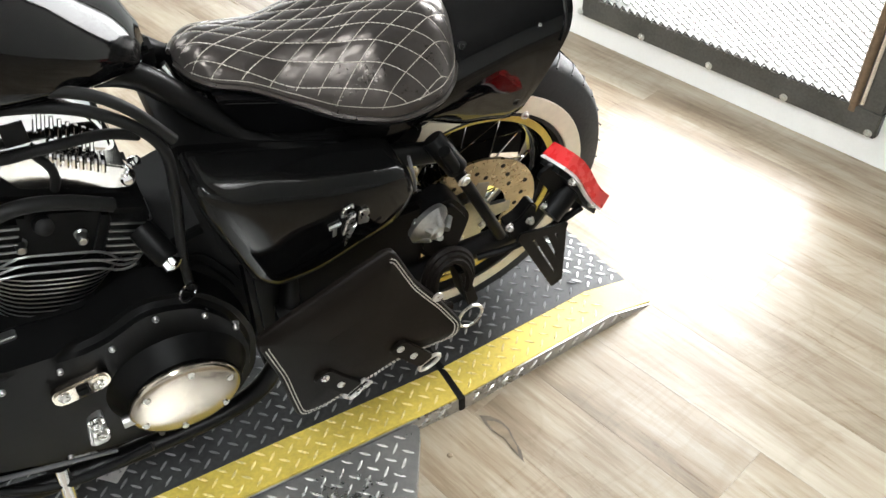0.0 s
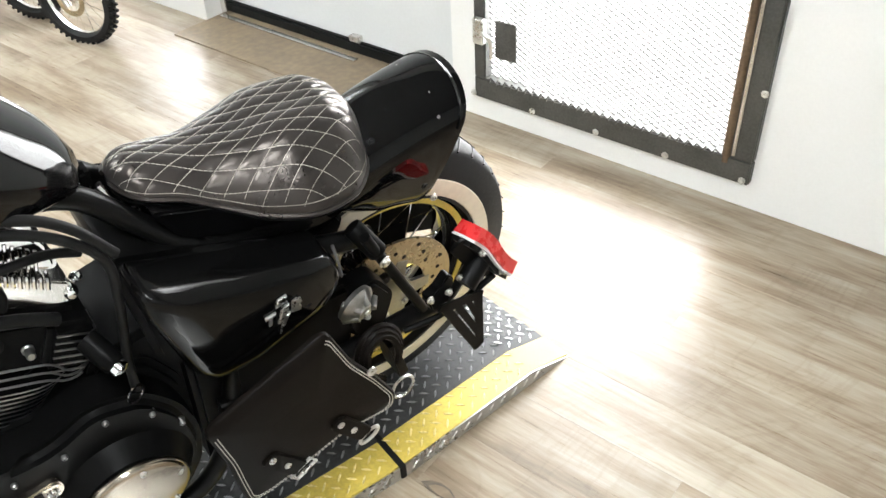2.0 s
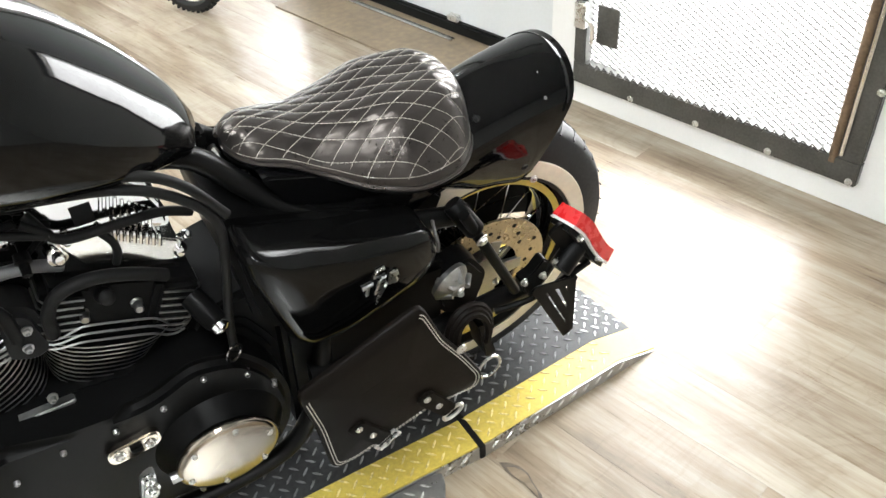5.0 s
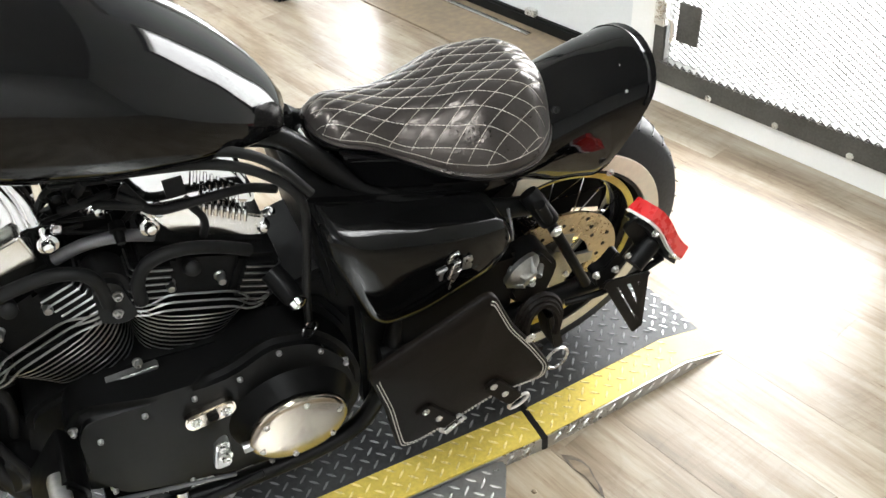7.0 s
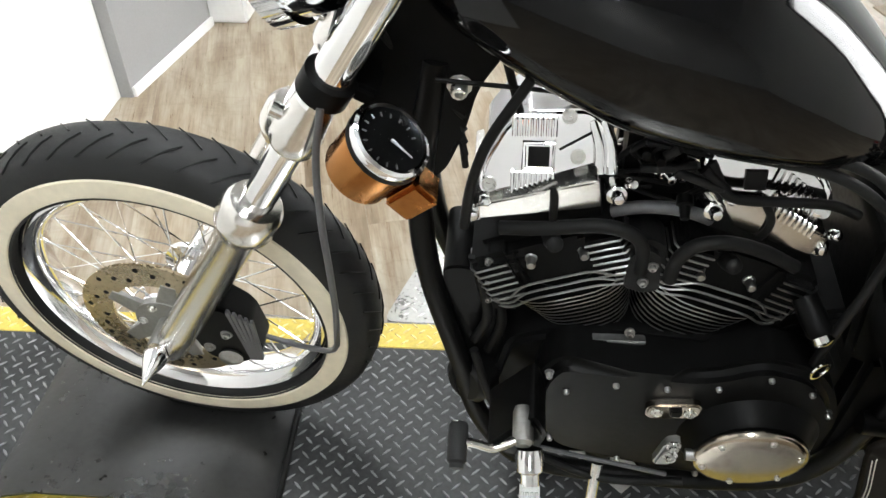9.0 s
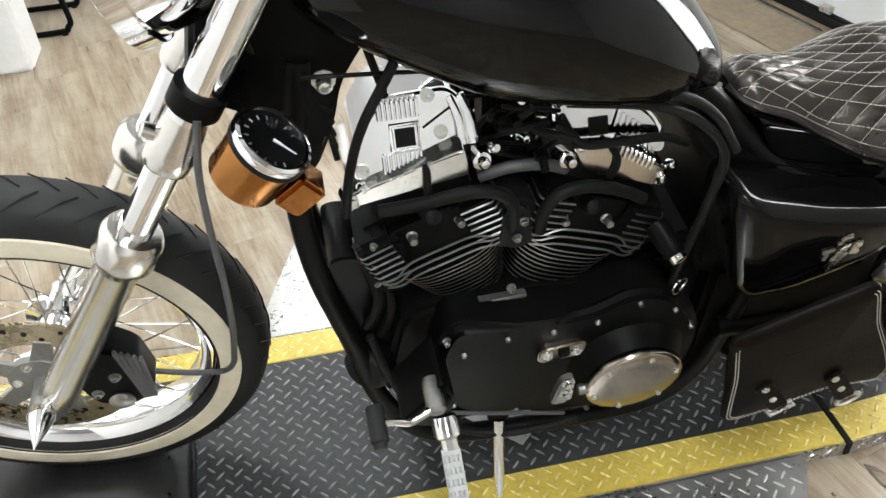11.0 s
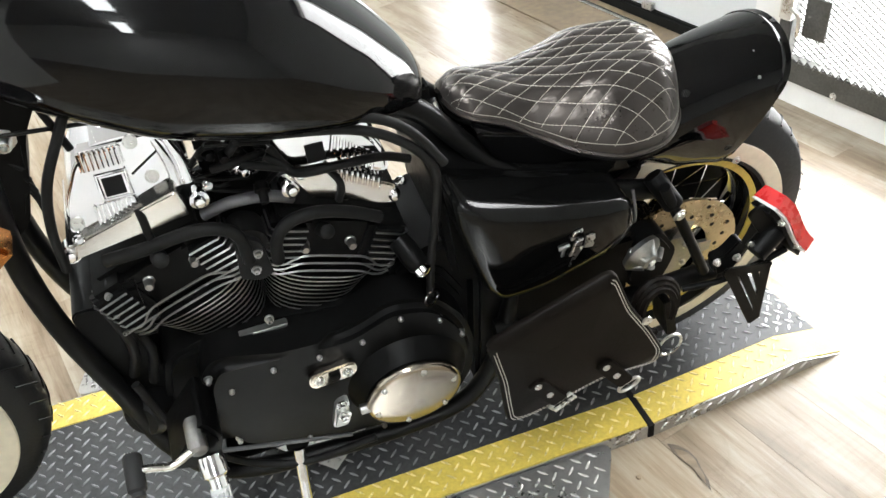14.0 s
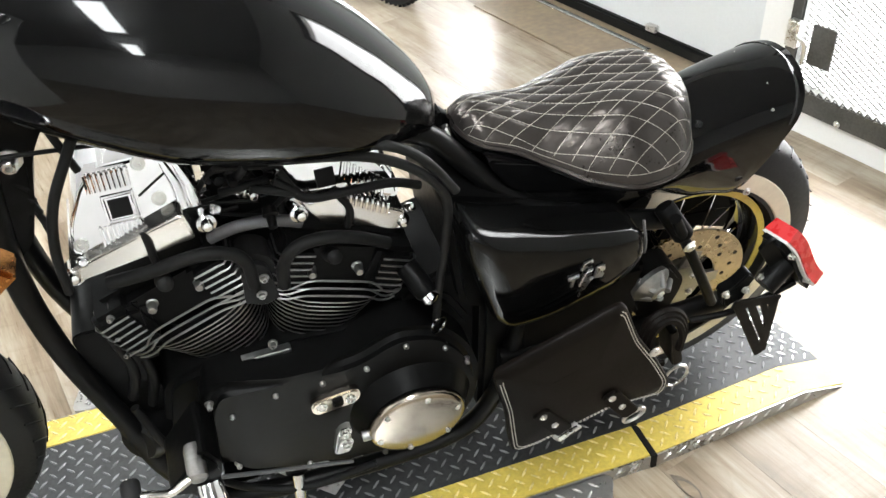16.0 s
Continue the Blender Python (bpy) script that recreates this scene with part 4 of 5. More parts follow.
win = [(-0.958, 0.746), (-0.922, 0.746), (-0.922, 0.777), (-0.958, 0.777)]
bp("window_rim", tube([on_cover(x, z, 0.008) for x, z in win + win[:1]], 0.003, sides=6, curve=False), CHROME, "", rb1)
# Black inset paints the dark inside of the window; nothing is cut out.
slot = box(-0.953, -0.927, -0.0085, 0.0, 0.750, 0.772)
for v in slot.verts:
    v.co.y += on_cover(0, v.co.z).y
bp("slot", slot, HOSE, "black inset for the window's dark inside", rb1)
for x in (-0.871, -0.857):
    bp("flute", tube([on_cover(x + 0.006, 0.738, -0.002), on_cover(x + 0.004, 0.768, -0.003), on_cover(x - 0.006, 0.796, -0.006)], (0.0095, 0.007), sides=12), CHROME, "", rb1)
# Dark tube laid on the surface paints the shade of a groove.
bp("groove_shade", tube([on_cover(-0.915, 0.765, 0.0005), on_cover(-0.893, 0.777, 0.0005), on_cover(-0.876, 0.786, 0.0005)], 0.0016, sides=5), HOSE, "", rb1)
for x, z in ((-0.892, 0.757), (-1.000, 0.722), (-0.905, 0.803)):
    bp("bolt", turned([(-0.004, 0.0095), (0.003, 0.0095), (0.003, 0.0065), (0.001, 0.006), (0.001, 0.0)], on_cover(x, z), (0, -1, 0.4), 14), ZINC, "", rb1)
rb2 = rocker_cover([(-0.745, 0.740), (-0.740, 0.772), (-0.700, 0.780), (-0.640, 0.772), (-0.598, 0.744), (-0.579, 0.716), (-0.578, 0.682), (-0.650, 0.708), (-0.720, 0.718)],
                   [(-0.716, 0.724), (-0.662, 0.720), (-0.574, 0.662), (-0.588, 0.630), (-0.640, 0.655), (-0.696, 0.678)], "chrome rocker cover with short cast ribs")
for n in range(8):
    x, z = -0.652 + 0.0072 * n, 0.712 - 0.0050 * n
    bp("rib", tube([Vector((x, -0.069, z - 0.009)), Vector((x + 0.004, -0.066, z + 0.006)), Vector((x + 0.006, -0.05, z + 0.010))], 0.0028, sides=6), CHROME, "", rb2)
    bp("rib", tube([on_cover(x - 0.004, z + 0.020, 0.002), on_cover(x + 0.004, z + 0.042, 0.002)], 0.0026, sides=6), CHROME, "", rb2)
# Same for this cover: a black inset in place of a shaded opening.
hole = box(-0.690, -0.664, -0.004, 0.0, 0.726, 0.748, 0.0)
for v in hole.verts:
    v.co.y += on_cover(0, v.co.z).y
bp("slot", hole, HOSE, "black inset for the window's dark inside", rb2)
# lugs and cap nuts at the ends of both covers
for p, r in (((-1.020, -0.062, 0.688), rb1), ((-0.843, -0.060, 0.722), rb1), ((-0.722, -0.060, 0.700), rb2), ((-0.580, -0.058, 0.640), rb2)):
    lug = bp("lug", turned([(-0.03, 0.013), (0.002, 0.013), (0.004, 0.010), (0.004, 0.0)], p, (0.1, -1, 0.4), 18), CHROME, "", r)
    bp("cap", turned([(0, 0.0085), (0.010, 0.0085), (0.014, 0.006), (0.015, 0)], Vector(p) + Vector((0.0, -0.003, 0.002)), (0.1, -1, 0.4), 8), CHROME, "", r)
    bp("cap", turned([(0, 0.0075), (0.012, 0.0075), (0.015, 0.005), (0.016, 0)], Vector(p) + Vector((0.014, 0.006, 0.016)), (0.3, -0.8, 0.6), 8), CHROME, "", r)
# straps over the bases, plug boots, thick leads, coil block
tubes("band", [[(-0.921, -0.062, 0.736), (-0.919, -0.069, 0.722), (-0.919, -0.070, 0.700), (-0.918, -0.068, 0.680)], [(-0.668, -0.062, 0.722), (-0.656, -0.069, 0.704), (-0.654, -0.070, 0.684), (-0.660, -0.068, 0.664)]], 0.0055, HOSE, "black retaining band")
for p in ((-0.918, -0.070, 0.648), (-0.690, -0.072, 0.620)):
    bp("plug_boot", turned([(-0.02, 0.010), (0.0, 0.012), (0.022, 0.011), (0.026, 0.007), (0.027, 0.0)], p, (0.15, -0.8, 0.5), 16), HOSE, "black rubber plug boot")
tubes("plug_lead", [[(-0.985, -0.066, 0.664), (-0.93, -0.076, 0.676), (-0.865, -0.082, 0.690), (-0.825, -0.086, 0.684), (-0.806, -0.090, 0.662), (-0.803, -0.092, 0.618)],
                    [(-0.764, -0.092, 0.602), (-0.759, -0.090, 0.640), (-0.738, -0.086, 0.664), (-0.698, -0.084, 0.668), (-0.650, -0.082, 0.650), (-0.606, -0.076, 0.618)]], 0.0095, HOSE, "thick black spark plug lead")
bp("coil_cover", prism(rounded([(-0.832, 0.580), (-0.826, 0.655), (-0.800, 0.672), (-0.772, 0.655), (-0.762, 0.575), (-0.795, 0.560)], 0.016), -0.092, -0.03, 0.010), HOSE, "black rubber coil block")
for x, z in ((-0.789, 0.630), (-0.797, 0.598)):
    bp("bolt", bolt((x, -0.093, z), (0, -1, 0), 0.005, 0.008), CAST)
bp("crossover_pipe", tube([(-0.845, -0.055, 0.690), (-0.806, -0.062, 0.706), (-0.760, -0.062, 0.702), (-0.722, -0.055, 0.680)], 0.0085), PIPEGREY, "grey crossover pipe")
rnd = random.Random(3)
for k in range(44):
    x, z, y = rnd.uniform(-0.845, -0.735), rnd.uniform(0.715, 0.805), rnd.uniform(-0.06, 0.05)
    if k % 3 == 0:
        bp("fitting", turned([(0, 0.010), (0.012, 0.011), (0.014, 0.007), (0.03, 0.006), (0.032, 0.0)], (x, y, z), (rnd.uniform(-1, 1), -1, rnd.uniform(-0.5, 1)), 10), CHROME if k % 2 else SATIN, "small intake fitting")
    else:
        q = Vector((x, y, z))
        bp("wire", tube([q, q + Vector((rnd.uniform(-0.05, 0.05), -0.01, rnd.uniform(-0.03, 0.03))), q + Vector((rnd.uniform(-0.08, 0.08), 0.0, rnd.uniform(-0.05, 0.02)))], rnd.choice([0.003, 0.004, 0.006])), HOSE)
# Plain dark blocks added to close the bright gap between the cylinders.
bp("intake_gap_block", box(-0.835, -0.745, 0.03, 0.09, 0.62, 0.83, 0.02), SATIN, "dark block closing the gap behind the intake")
bp("intake", box(-0.83, -0.755, -0.02, 0.06, 0.68, 0.80, 0.02), SATIN, "dark intake body")
bp("intake_gap_fill", box(-0.845, -0.745, -0.03, 0.06, 0.50, 0.70, 0.02), SATIN, "dark block closing the gap under the intake")
tubes("throttle_cable", [[(-1.06, -0.05, 0.885), (-0.95, -0.06, 0.882), (-0.83, -0.06, 0.868), (-0.70, -0.06, 0.85)]], 0.0028, HOSE, "thin black cable")
tubes("clutch_cable", [[(-0.94, -0.07, 0.93), (-0.965, -0.08, 0.89), (-1.0, -0.09, 0.83), (-1.02, -0.09, 0.76), (-1.03, -0.08, 0.68)]], 0.0065, HOSE, "black sheathed cable")
tubes("cable", [[(-0.985, -0.05, 0.93), (-0.975, -0.055, 0.89), (-0.965, -0.06, 0.85)]], 0.005, HOSE, "black cable")
tubes("wiring_loom", [[(-0.75, -0.10, 0.835), (-0.64, -0.115, 0.822), (-0.575, -0.125, 0.79), (-0.535, -0.13, 0.735), (-0.535, -0.13, 0.66), (-0.548, -0.13, 0.55), (-0.55, -0.12, 0.46)],
                      [(-0.738, -0.05, 0.772), (-0.712, -0.072, 0.738), (-0.65, -0.074, 0.733), (-0.59, -0.066, 0.722), (-0.55, -0.06, 0.70)], [(-0.70, -0.1, 0.845), (-0.61, -0.12, 0.835), (-0.56, -0.125, 0.80), (-0.52, -0.13, 0.74)]], 0.0068, HOSE, "black wiring loom")

# crankcase and primary cover
# The next five are plain black blocks added to darken see-through gaps.
bp("gearbox", prism(rounded([(-0.60, 0.20), (-0.60, 0.49), (-0.50, 0.52), (-0.38, 0.50), (-0.36, 0.24)], 0.03), -0.07, 0.12, 0.01), WRINKLE, "black gearbox housing")
bp("gap_block", box(-0.47, -0.41, -0.11, 0.12, 0.15, 0.46, 0.01), SATIN, "black block filling a dark gap")
bp("gap_plate", box(-0.41, -0.185, -0.128, -0.092, 0.22, 0.47, 0.01), SATIN, "black plate filling a dark gap")
bp("battery_box", prism(rounded([(-0.42, 0.30), (-0.40, 0.60), (-0.22, 0.56), (-0.24, 0.34)], 0.03), -0.10, 0.12, 0.01), SATIN, "black battery box")
bp("inner_fender", prism(rounded([(-0.40, 0.48), (-0.40, 0.66), (-0.26, 0.62), (-0.16, 0.585), (-0.20, 0.50), (-0.30, 0.46)], 0.03), -0.085, 0.085, 0.008), SATIN, "black inner fender")
bp("crankcase", prism(rounded([(-1.0, 0.30), (-0.97, 0.44), (-0.88, 0.47), (-0.66, 0.46), (-0.52, 0.48), (-0.47, 0.38), (-0.50, 0.18), (-0.85, 0.15), (-0.97, 0.20)], 0.03), -0.085, 0.12, 0.01), WRINKLE, "black crankcase")
pc = bp("primary_cover", prism(rounded([(-0.925, 0.43), (-0.90, 0.475), (-0.77, 0.462), (-0.69, 0.455), (-0.62, 0.492), (-0.545, 0.468), (-0.498, 0.40), (-0.478, 0.32), (-0.490, 0.225), (-0.535, 0.170), (-0.62, 0.155), (-0.78, 0.190), (-0.90, 0.235), (-0.935, 0.32)], 0.03), -0.146, -0.06, 0.016, 3), SATIN, "satin black primary cover")
for x, z in ((-0.910, 0.447), (-0.884, 0.408), (-0.815, 0.43), (-0.743, 0.427), (-0.673, 0.433), (-0.608, 0.461), (-0.545, 0.429), (-0.508, 0.375), (-0.90, 0.27), (-0.79, 0.215), (-0.66, 0.178)):
    bp("bolt", bolt((x, -0.140, z), (0, -1, 0), 0.0046, 0.012), CAST, "", pc)
DC = Vector((-0.607, -0.178, 0.303))
bp("clutch_boss", turned([(0, 0.104), (0.020, 0.090), (0.031, 0.082), (0.031, 0.0)], (DC.x, -0.146, DC.z), (0, -1, 0), 48), SATIN, "", pc)
db = bp("derby_cover", turned([(0, 0.083), (0.006, 0.083), (0.010, 0.080), (0.0125, 0.072), (0.0145, 0.05), (0.016, 0.02), (0.016, 0.0)], DC, (0, -1, -0.06), 64), POLISHED, "polished chrome clutch cover", pc)
for k in range(6):
    a = radians(77 + 60 * k)
    bp("bolt", bolt(DC + Vector((0.069 * math.cos(a), -0.0115 - 0.004 * math.sin(a), 0.069 * math.sin(a))), (0, -1, 0), 0.004, 0.005), ZINC, "", db)
ic = bp("inspection_cover", prism(rounded([(-0.768, 0.362), (-0.768, 0.398), (-0.690, 0.406), (-0.690, 0.370)], 0.016, 6), -0.160, -0.145, 0.003), POLISHED, "polished inspection cover", pc)
for x in (-0.752, -0.706):
    bp("bolt", bolt((x, -0.160, 0.384), (0, -1, 0), 0.006, 0.006), ZINC, "", ic)
bp("chain_plug", box(-0.735, -0.718, -0.166, -0.158, 0.380, 0.396, 0.002), SATIN, "", ic)
bp("name_strip", box(-0.852, -0.775, -0.10, -0.085, 0.462, 0.470, 0.002), CAST, "plain metal strip")
bp("engine_bolt", bolt((-0.80, -0.095, 0.488), (0, -1, 0.3), 0.005, 0.012), CAST)
bp("oil_filter", turned([(0, 0.036), (0.005, 0.04), (0.085, 0.04), (0.095, 0.03)], (-0.985, -0.02, 0.31), (-0.45, -0.65, 0.2), 28), PLASTIC, "black oil filter")
bp("filter_mark", box(-1.012, -1.004, -0.092, -0.088, 0.30, 0.325), WHITEP, "")
tubes("oil_line", [[(-1.02, -0.09, 0.42), (-0.995, -0.11, 0.32), (-0.95, -0.12, 0.22), (-0.89, -0.13, 0.16), (-0.80, -0.15, 0.145), (-0.68, -0.16, 0.17)]], 0.007, HOSE, "black oil line")
tubes("hose", [[(-1.02, -0.06, 0.60), (-1.0, -0.08, 0.50), (-1.02, -0.07, 0.42)], [(-1.0, -0.05, 0.56), (-0.98, -0.07, 0.47), (-1.0, -0.06, 0.38)]], 0.008, HOSE, "black hose")
bp("voltage_box", box(-1.01, -0.95, -0.08, 0.03, 0.50, 0.62, 0.01), SATIN)
for z in (0.53, 0.57, 0.61):
    bp("terminal", bolt((-0.998, -0.078, z), (-0.4, -1, 0.3), 0.004, 0.008), CAST)

# ---- controls: shifter, peg, stand ----
sh = bp("shift_lever", tube([(-0.955, -0.24, 0.425), (-0.985, -0.25, 0.42), (-1.01, -0.25, 0.430), (-1.036, -0.25, 0.436)], 0.0062), ALU, "polished shift lever with a rubber peg")
bp("peg_rubber", turned([(0, 0.011), (0.004, 0.0135), (0.052, 0.0135), (0.056, 0.010), (0.062, 0.010), (0.063, 0.0)], (-1.033, -0.225, 0.440), (0, -0.95, -0.28), 20), RUBBER, "black rubber toe peg", sh)
bp("peg_cap", turned([(-0.012, 0.010), (-0.004, 0.013), (0.0, 0.012)], (-1.033, -0.235, 0.436), (0, -0.95, -0.28), 16), CHROME, "", sh)
bp("shift_hub", turned([(0, 0.012), (0.008, 0.0145), (0.05, 0.0145), (0.055, 0.010)], (-0.945, -0.19, 0.43), (0, -0.95, -0.2), 24), CAST, "", sh)
fp = bp("foot_peg", turned([(0, 0.018), (0.01, 0.02), (0.03, 0.02), (0.034, 0.014), (0.05, 0.014)], (-0.935, -0.235, 0.395), (0.05, -0.72, -0.6), 20), CHROME, "chrome forward foot peg")
pg = box(-0.014, 0.014, -0.17, 0.0, -0.012, 0.012, 0.005)
for i in range(9):
    for j in range(4):
        box(-0.0125 + 0.0066 * j, -0.0080 + 0.0066 * j, -0.16 + 0.017 * i, -0.15 + 0.017 * i, 0.0115, 0.0145, 0.001, 1, pg)
pg.transform(Matrix.Translation((-0.933, -0.268, 0.365)) @ Matrix.Rotation(radians(30), 4, "X"))
bp("tread", pg, FINEDGE, "knurled metal peg tread", fp)
bp("peg_bracket", prism(rounded([(-1.0, 0.36), (-0.93, 0.45), (-0.91, 0.40), (-0.93, 0.33)], 0.015), -0.22, -0.12, 0.006), SATIN, "black peg bracket")
lk = bp("shift_rod", tube([(-0.952, -0.215, 0.376), (-0.850, -0.205, 0.322), (-0.723, -0.19, 0.253)], 0.0036), PIPEGREY, "thin metal shift rod")
bp("shift_arm", prism(rounded([(-0.750, 0.292), (-0.738, 0.352), (-0.716, 0.360), (-0.722, 0.292)], 0.008), -0.196, -0.178, 0.004), CAST, "chrome shift arm")
for z in (0.355, 0.325):
    bp("bolt", bolt((-0.728, -0.196, z), (0, -1, 0), 0.0075, 0.010), ZINC)
bp("rod_end", turned([(-0.01, 0.009), (0.01, 0.009)], (-0.690, -0.18, 0.300), (1, 0, 0), 14), CAST)
st = bp("side_stand", tube([(-0.815, -0.13, 0.165), (-0.822, -0.165, 0.11), (-0.830, -0.215, 0.045)], (0.012, 0.010)), CHROME, "chrome side stand, folded out")
bp("stand_foot", box(-0.86, -0.80, -0.235, -0.195, 0.030, 0.046, 0.006), CHROME, "", st)
bp("stand_pivot", turned([(0, 0.02), (0.04, 0.02)], (-0.815, -0.13, 0.175), (0, 1, 0), 18), SATIN, "", st)

# ---- side cover, seat, fender ----
def side_cover():
    pts = rounded([(-0.518, 0.696), (-0.46, 0.668), (-0.362, 0.634), (-0.236, 0.607), (-0.222, 0.545), (-0.25, 0.505), (-0.30, 0.488), (-0.38, 0.458), (-0.448, 0.458), (-0.474, 0.49), (-0.498, 0.573), (-0.518, 0.65)], 0.03)
    b = bmesh.new()
    c = Vector((-0.39, 0.57))
    rings = []
    for f, y in ((1.0, -0.10), (1.0, -0.155), (0.993, -0.162), (0.975, -0.168), (0.94, -0.173), (0.86, -0.179), (0.7, -0.184), (0.45, -0.187)):
        rings.append([(c.x + (x - c.x) * f, y, c.y + (z - c.y) * f) for x, z in pts])
    s = bp("side_cover", loft(rings, True, b), COVER, "gloss black side cover", None, 50)
    em = bp("emblem", prism([(-0.3385, 0.574), (-0.327, 0.577), (-0.332, 0.556), (-0.3255, 0.558), (-0.346, 0.520), (-0.340, 0.546), (-0.348, 0.544)], -0.192, -0.1865, 0.0012, 1), ZINC, "small chrome lightning bolt emblem", s)
    for q in ([(-0.366, 0.562), (-0.366, 0.568), (-0.349, 0.571), (-0.349, 0.566), (-0.355, 0.564), (-0.357, 0.549), (-0.362, 0.548), (-0.360, 0.563)], [(-0.348, 0.579), (-0.344, 0.594), (-0.330, 0.597), (-0.329, 0.592), (-0.339, 0.589), (-0.341, 0.580)], [(-0.324, 0.555), (-0.322, 0.579), (-0.309, 0.580), (-0.307, 0.570), (-0.312, 0.566), (-0.308, 0.560), (-0.310, 0.553)]):
        bp("emblem_mark", prism(q, -0.1915, -0.1868, 0.001, 1), ZINC, "", em)
    bp("rear_clip", tube([(-0.232, -0.155, 0.612), (-0.228, -0.166, 0.575), (-0.222, -0.160, 0.545)], 0.0025), PIPEGREY, "", s)


side_cover()
bp("oil_tank", prism(rounded([(-0.53, 0.70), (-0.25, 0.60), (-0.22, 0.45), (-0.40, 0.40), (-0.50, 0.45)], 0.03), -0.10, 0.14, 0.01), SATIN, "black oil tank")
bp("ignition_switch", turned([(0, 0.017), (0.03, 0.018), (0.05, 0.017), (0.055, 0.014)], (-0.585, -0.09, 0.575), (0.35, -0.8, -0.45), 20), SATIN, "black ignition switch")
bp("switch_ring", turned([(0.055, 0.0145), (0.064, 0.0145), (0.068, 0.009)], (-0.585, -0.09, 0.575), (0.35, -0.8, -0.45), 20), CHROME, "chrome switch ring")
kr = turned([(-0.0012, 0.013), (0.0012, 0.013), (0.0012, 0.016), (-0.0012, 0.016)], (-0.557, -0.155, 0.50), (0.5, -1, 0), 24, closed=True)
bp("key_ring", kr, CHROME, "chrome key ring")

SX = [-0.480, -0.470, -0.448, -0.408, -0.36, -0.300, -0.235, -0.172, -0.132, -0.110, -0.100]
SW = [0.012, 0.036, 0.055, 0.066, 0.083, 0.117, 0.138, 0.126, 0.095, 0.055, 0.012]
SC = [0.756, 0.768, 0.775, 0.768, 0.760, 0.766, 0.782, 0.784, 0.768, 0.736, 0.704]
SE = [0.752, 0.746, 0.739, 0.727, 0.702, 0.680, 0.670, 0.664, 0.666, 0.674, 0.682]


def seat_point(u, v):
    x = SX[0] + (SX[-1] - SX[0]) * u
    w, c, e = interp(SX, SW, x), interp(SX, SC, x), interp(SX, SE, x)
    k = abs(v)
    dip = 0.014 * math.exp(-((v / 0.35) ** 2)) * math.exp(-(((x + 0.22) / 0.10) ** 2))
    return Vector((x, w * v, e + (c - e) * (1 - k**2.3) ** 0.8 - dip))


def quilt(p):
    a = (p.x + 2.4 * p.y) / 0.054
    b = (p.x - 2.4 * p.y) / 0.054
    d = min(abs(a - round(a)), abs(b - round(b)))
    return a, b, d


def seat():
    s = bp("seat_pan", loft([[seat_point(u, v) + Vector((0, 0, -0.012)) for v in np.linspace(-1, 1, 17)] + [Vector((seat_point(u, 0).x, interp(SX, SW, seat_point(u, 0).x) * v * 0.9, interp(SX, SE, seat_point(u, 0).x) - 0.022)) for v in np.linspace(0.9, -0.9, 9)] for u in np.linspace(0.005, 0.995, 40)]), SATIN, "black seat pan")
    b = bmesh.new()
    NU, NV = 150, 90
    grid = []
    for i in range(NU + 1):
        row = []
        for j in range(NV + 1):
            u, v = i / NU, -1 + 2 * j / NV
            p = seat_point(u, v)
            a, c, d = quilt(p)
            edge = min(1.0, (1 - abs(v)) * 6, u * 18, (1 - u) * 18)
            p.z += edge * (-0.0017 * math.exp(-((d / 0.16) ** 2)) + 0.0006)
            row.append(b.verts.new(p))
        grid.append(row)
    for i in range(NU):
        for j in range(NV):
            b.faces.new((grid[i][j], grid[i + 1][j], grid[i + 1][j + 1], grid[i][j + 1]))
    cover = bp("seat", b, LEATHER, "black quilted leather solo seat", None, 80)
    s.parent = cover
    # piping round the rim
    rim = [seat_point(u, -1) for u in np.linspace(0, 1, 60)] + [seat_point(u, 1) for u in np.linspace(1, 0, 60)]
    bp("piping", tube([q + Vector((0, 0, -0.002)) for q in rim], 0.0045, sides=6, curve=False), LEATHER, "rolled leather edge", cover)
    # stitches: short dashes along the quilt lines and the border
    vs, fs = [], []

    def dash(p, q):
        d = (q - p)
        n = Vector((0, 0, 1))
        sd = d.cross(n).normalized() * 0.00055
        k = len(vs)
        up = Vector((0, 0, 0.0010))
        for r in (p - sd, p + sd, q + sd, q - sd, p + up, q + up):
            vs.append(tuple(r))
        fs.extend([(k, k + 4, k + 5, k + 3), (k + 1, k + 2, k + 5, k + 4), (k, k + 1, k + 4), (k + 2, k + 3, k + 5)])

    def top(x, y):
        u = (x - SX[0]) / (SX[-1] - SX[0])
        if not 0.015 < u < 0.99:
            return None
        w = interp(SX, SW, x)
        if abs(y) > 0.975 * w:
            return None
        p = seat_point(u, y / w)
        p.z += -0.0007
        return p

    for sg in (-1, 1):
        for n in range(-40, 40):
            y = -0.16
            while y < 0.16:
                y2 = y + 0.0020
                p = top(n * 0.054 - sg * 2.4 * y, y)
                q = top(n * 0.054 - sg * 2.4 * y2, y2)
                if p and q:
                    dash(p, q)
                y += 0.0025
    for sgn in (-1, 1):
        us = np.linspace(0.03, 0.985, 130)
        for ua in us:
            p, q = seat_point(ua, sgn * 0.965), seat_point(min(0.99, ua + 0.005), sgn * 0.965)
            dash(p + Vector((0, 0, 0.001)), q + Vector((0, 0, 0.001)))
    me = bpy.data.meshes.new("stitching")
    me.from_pydata(vs, [], fs)
    me.materials.append(THREAD)
    ob = new("stitching", me)
    ob.parent = cover
    ob["label"] = "pale diamond stitching"


seat()


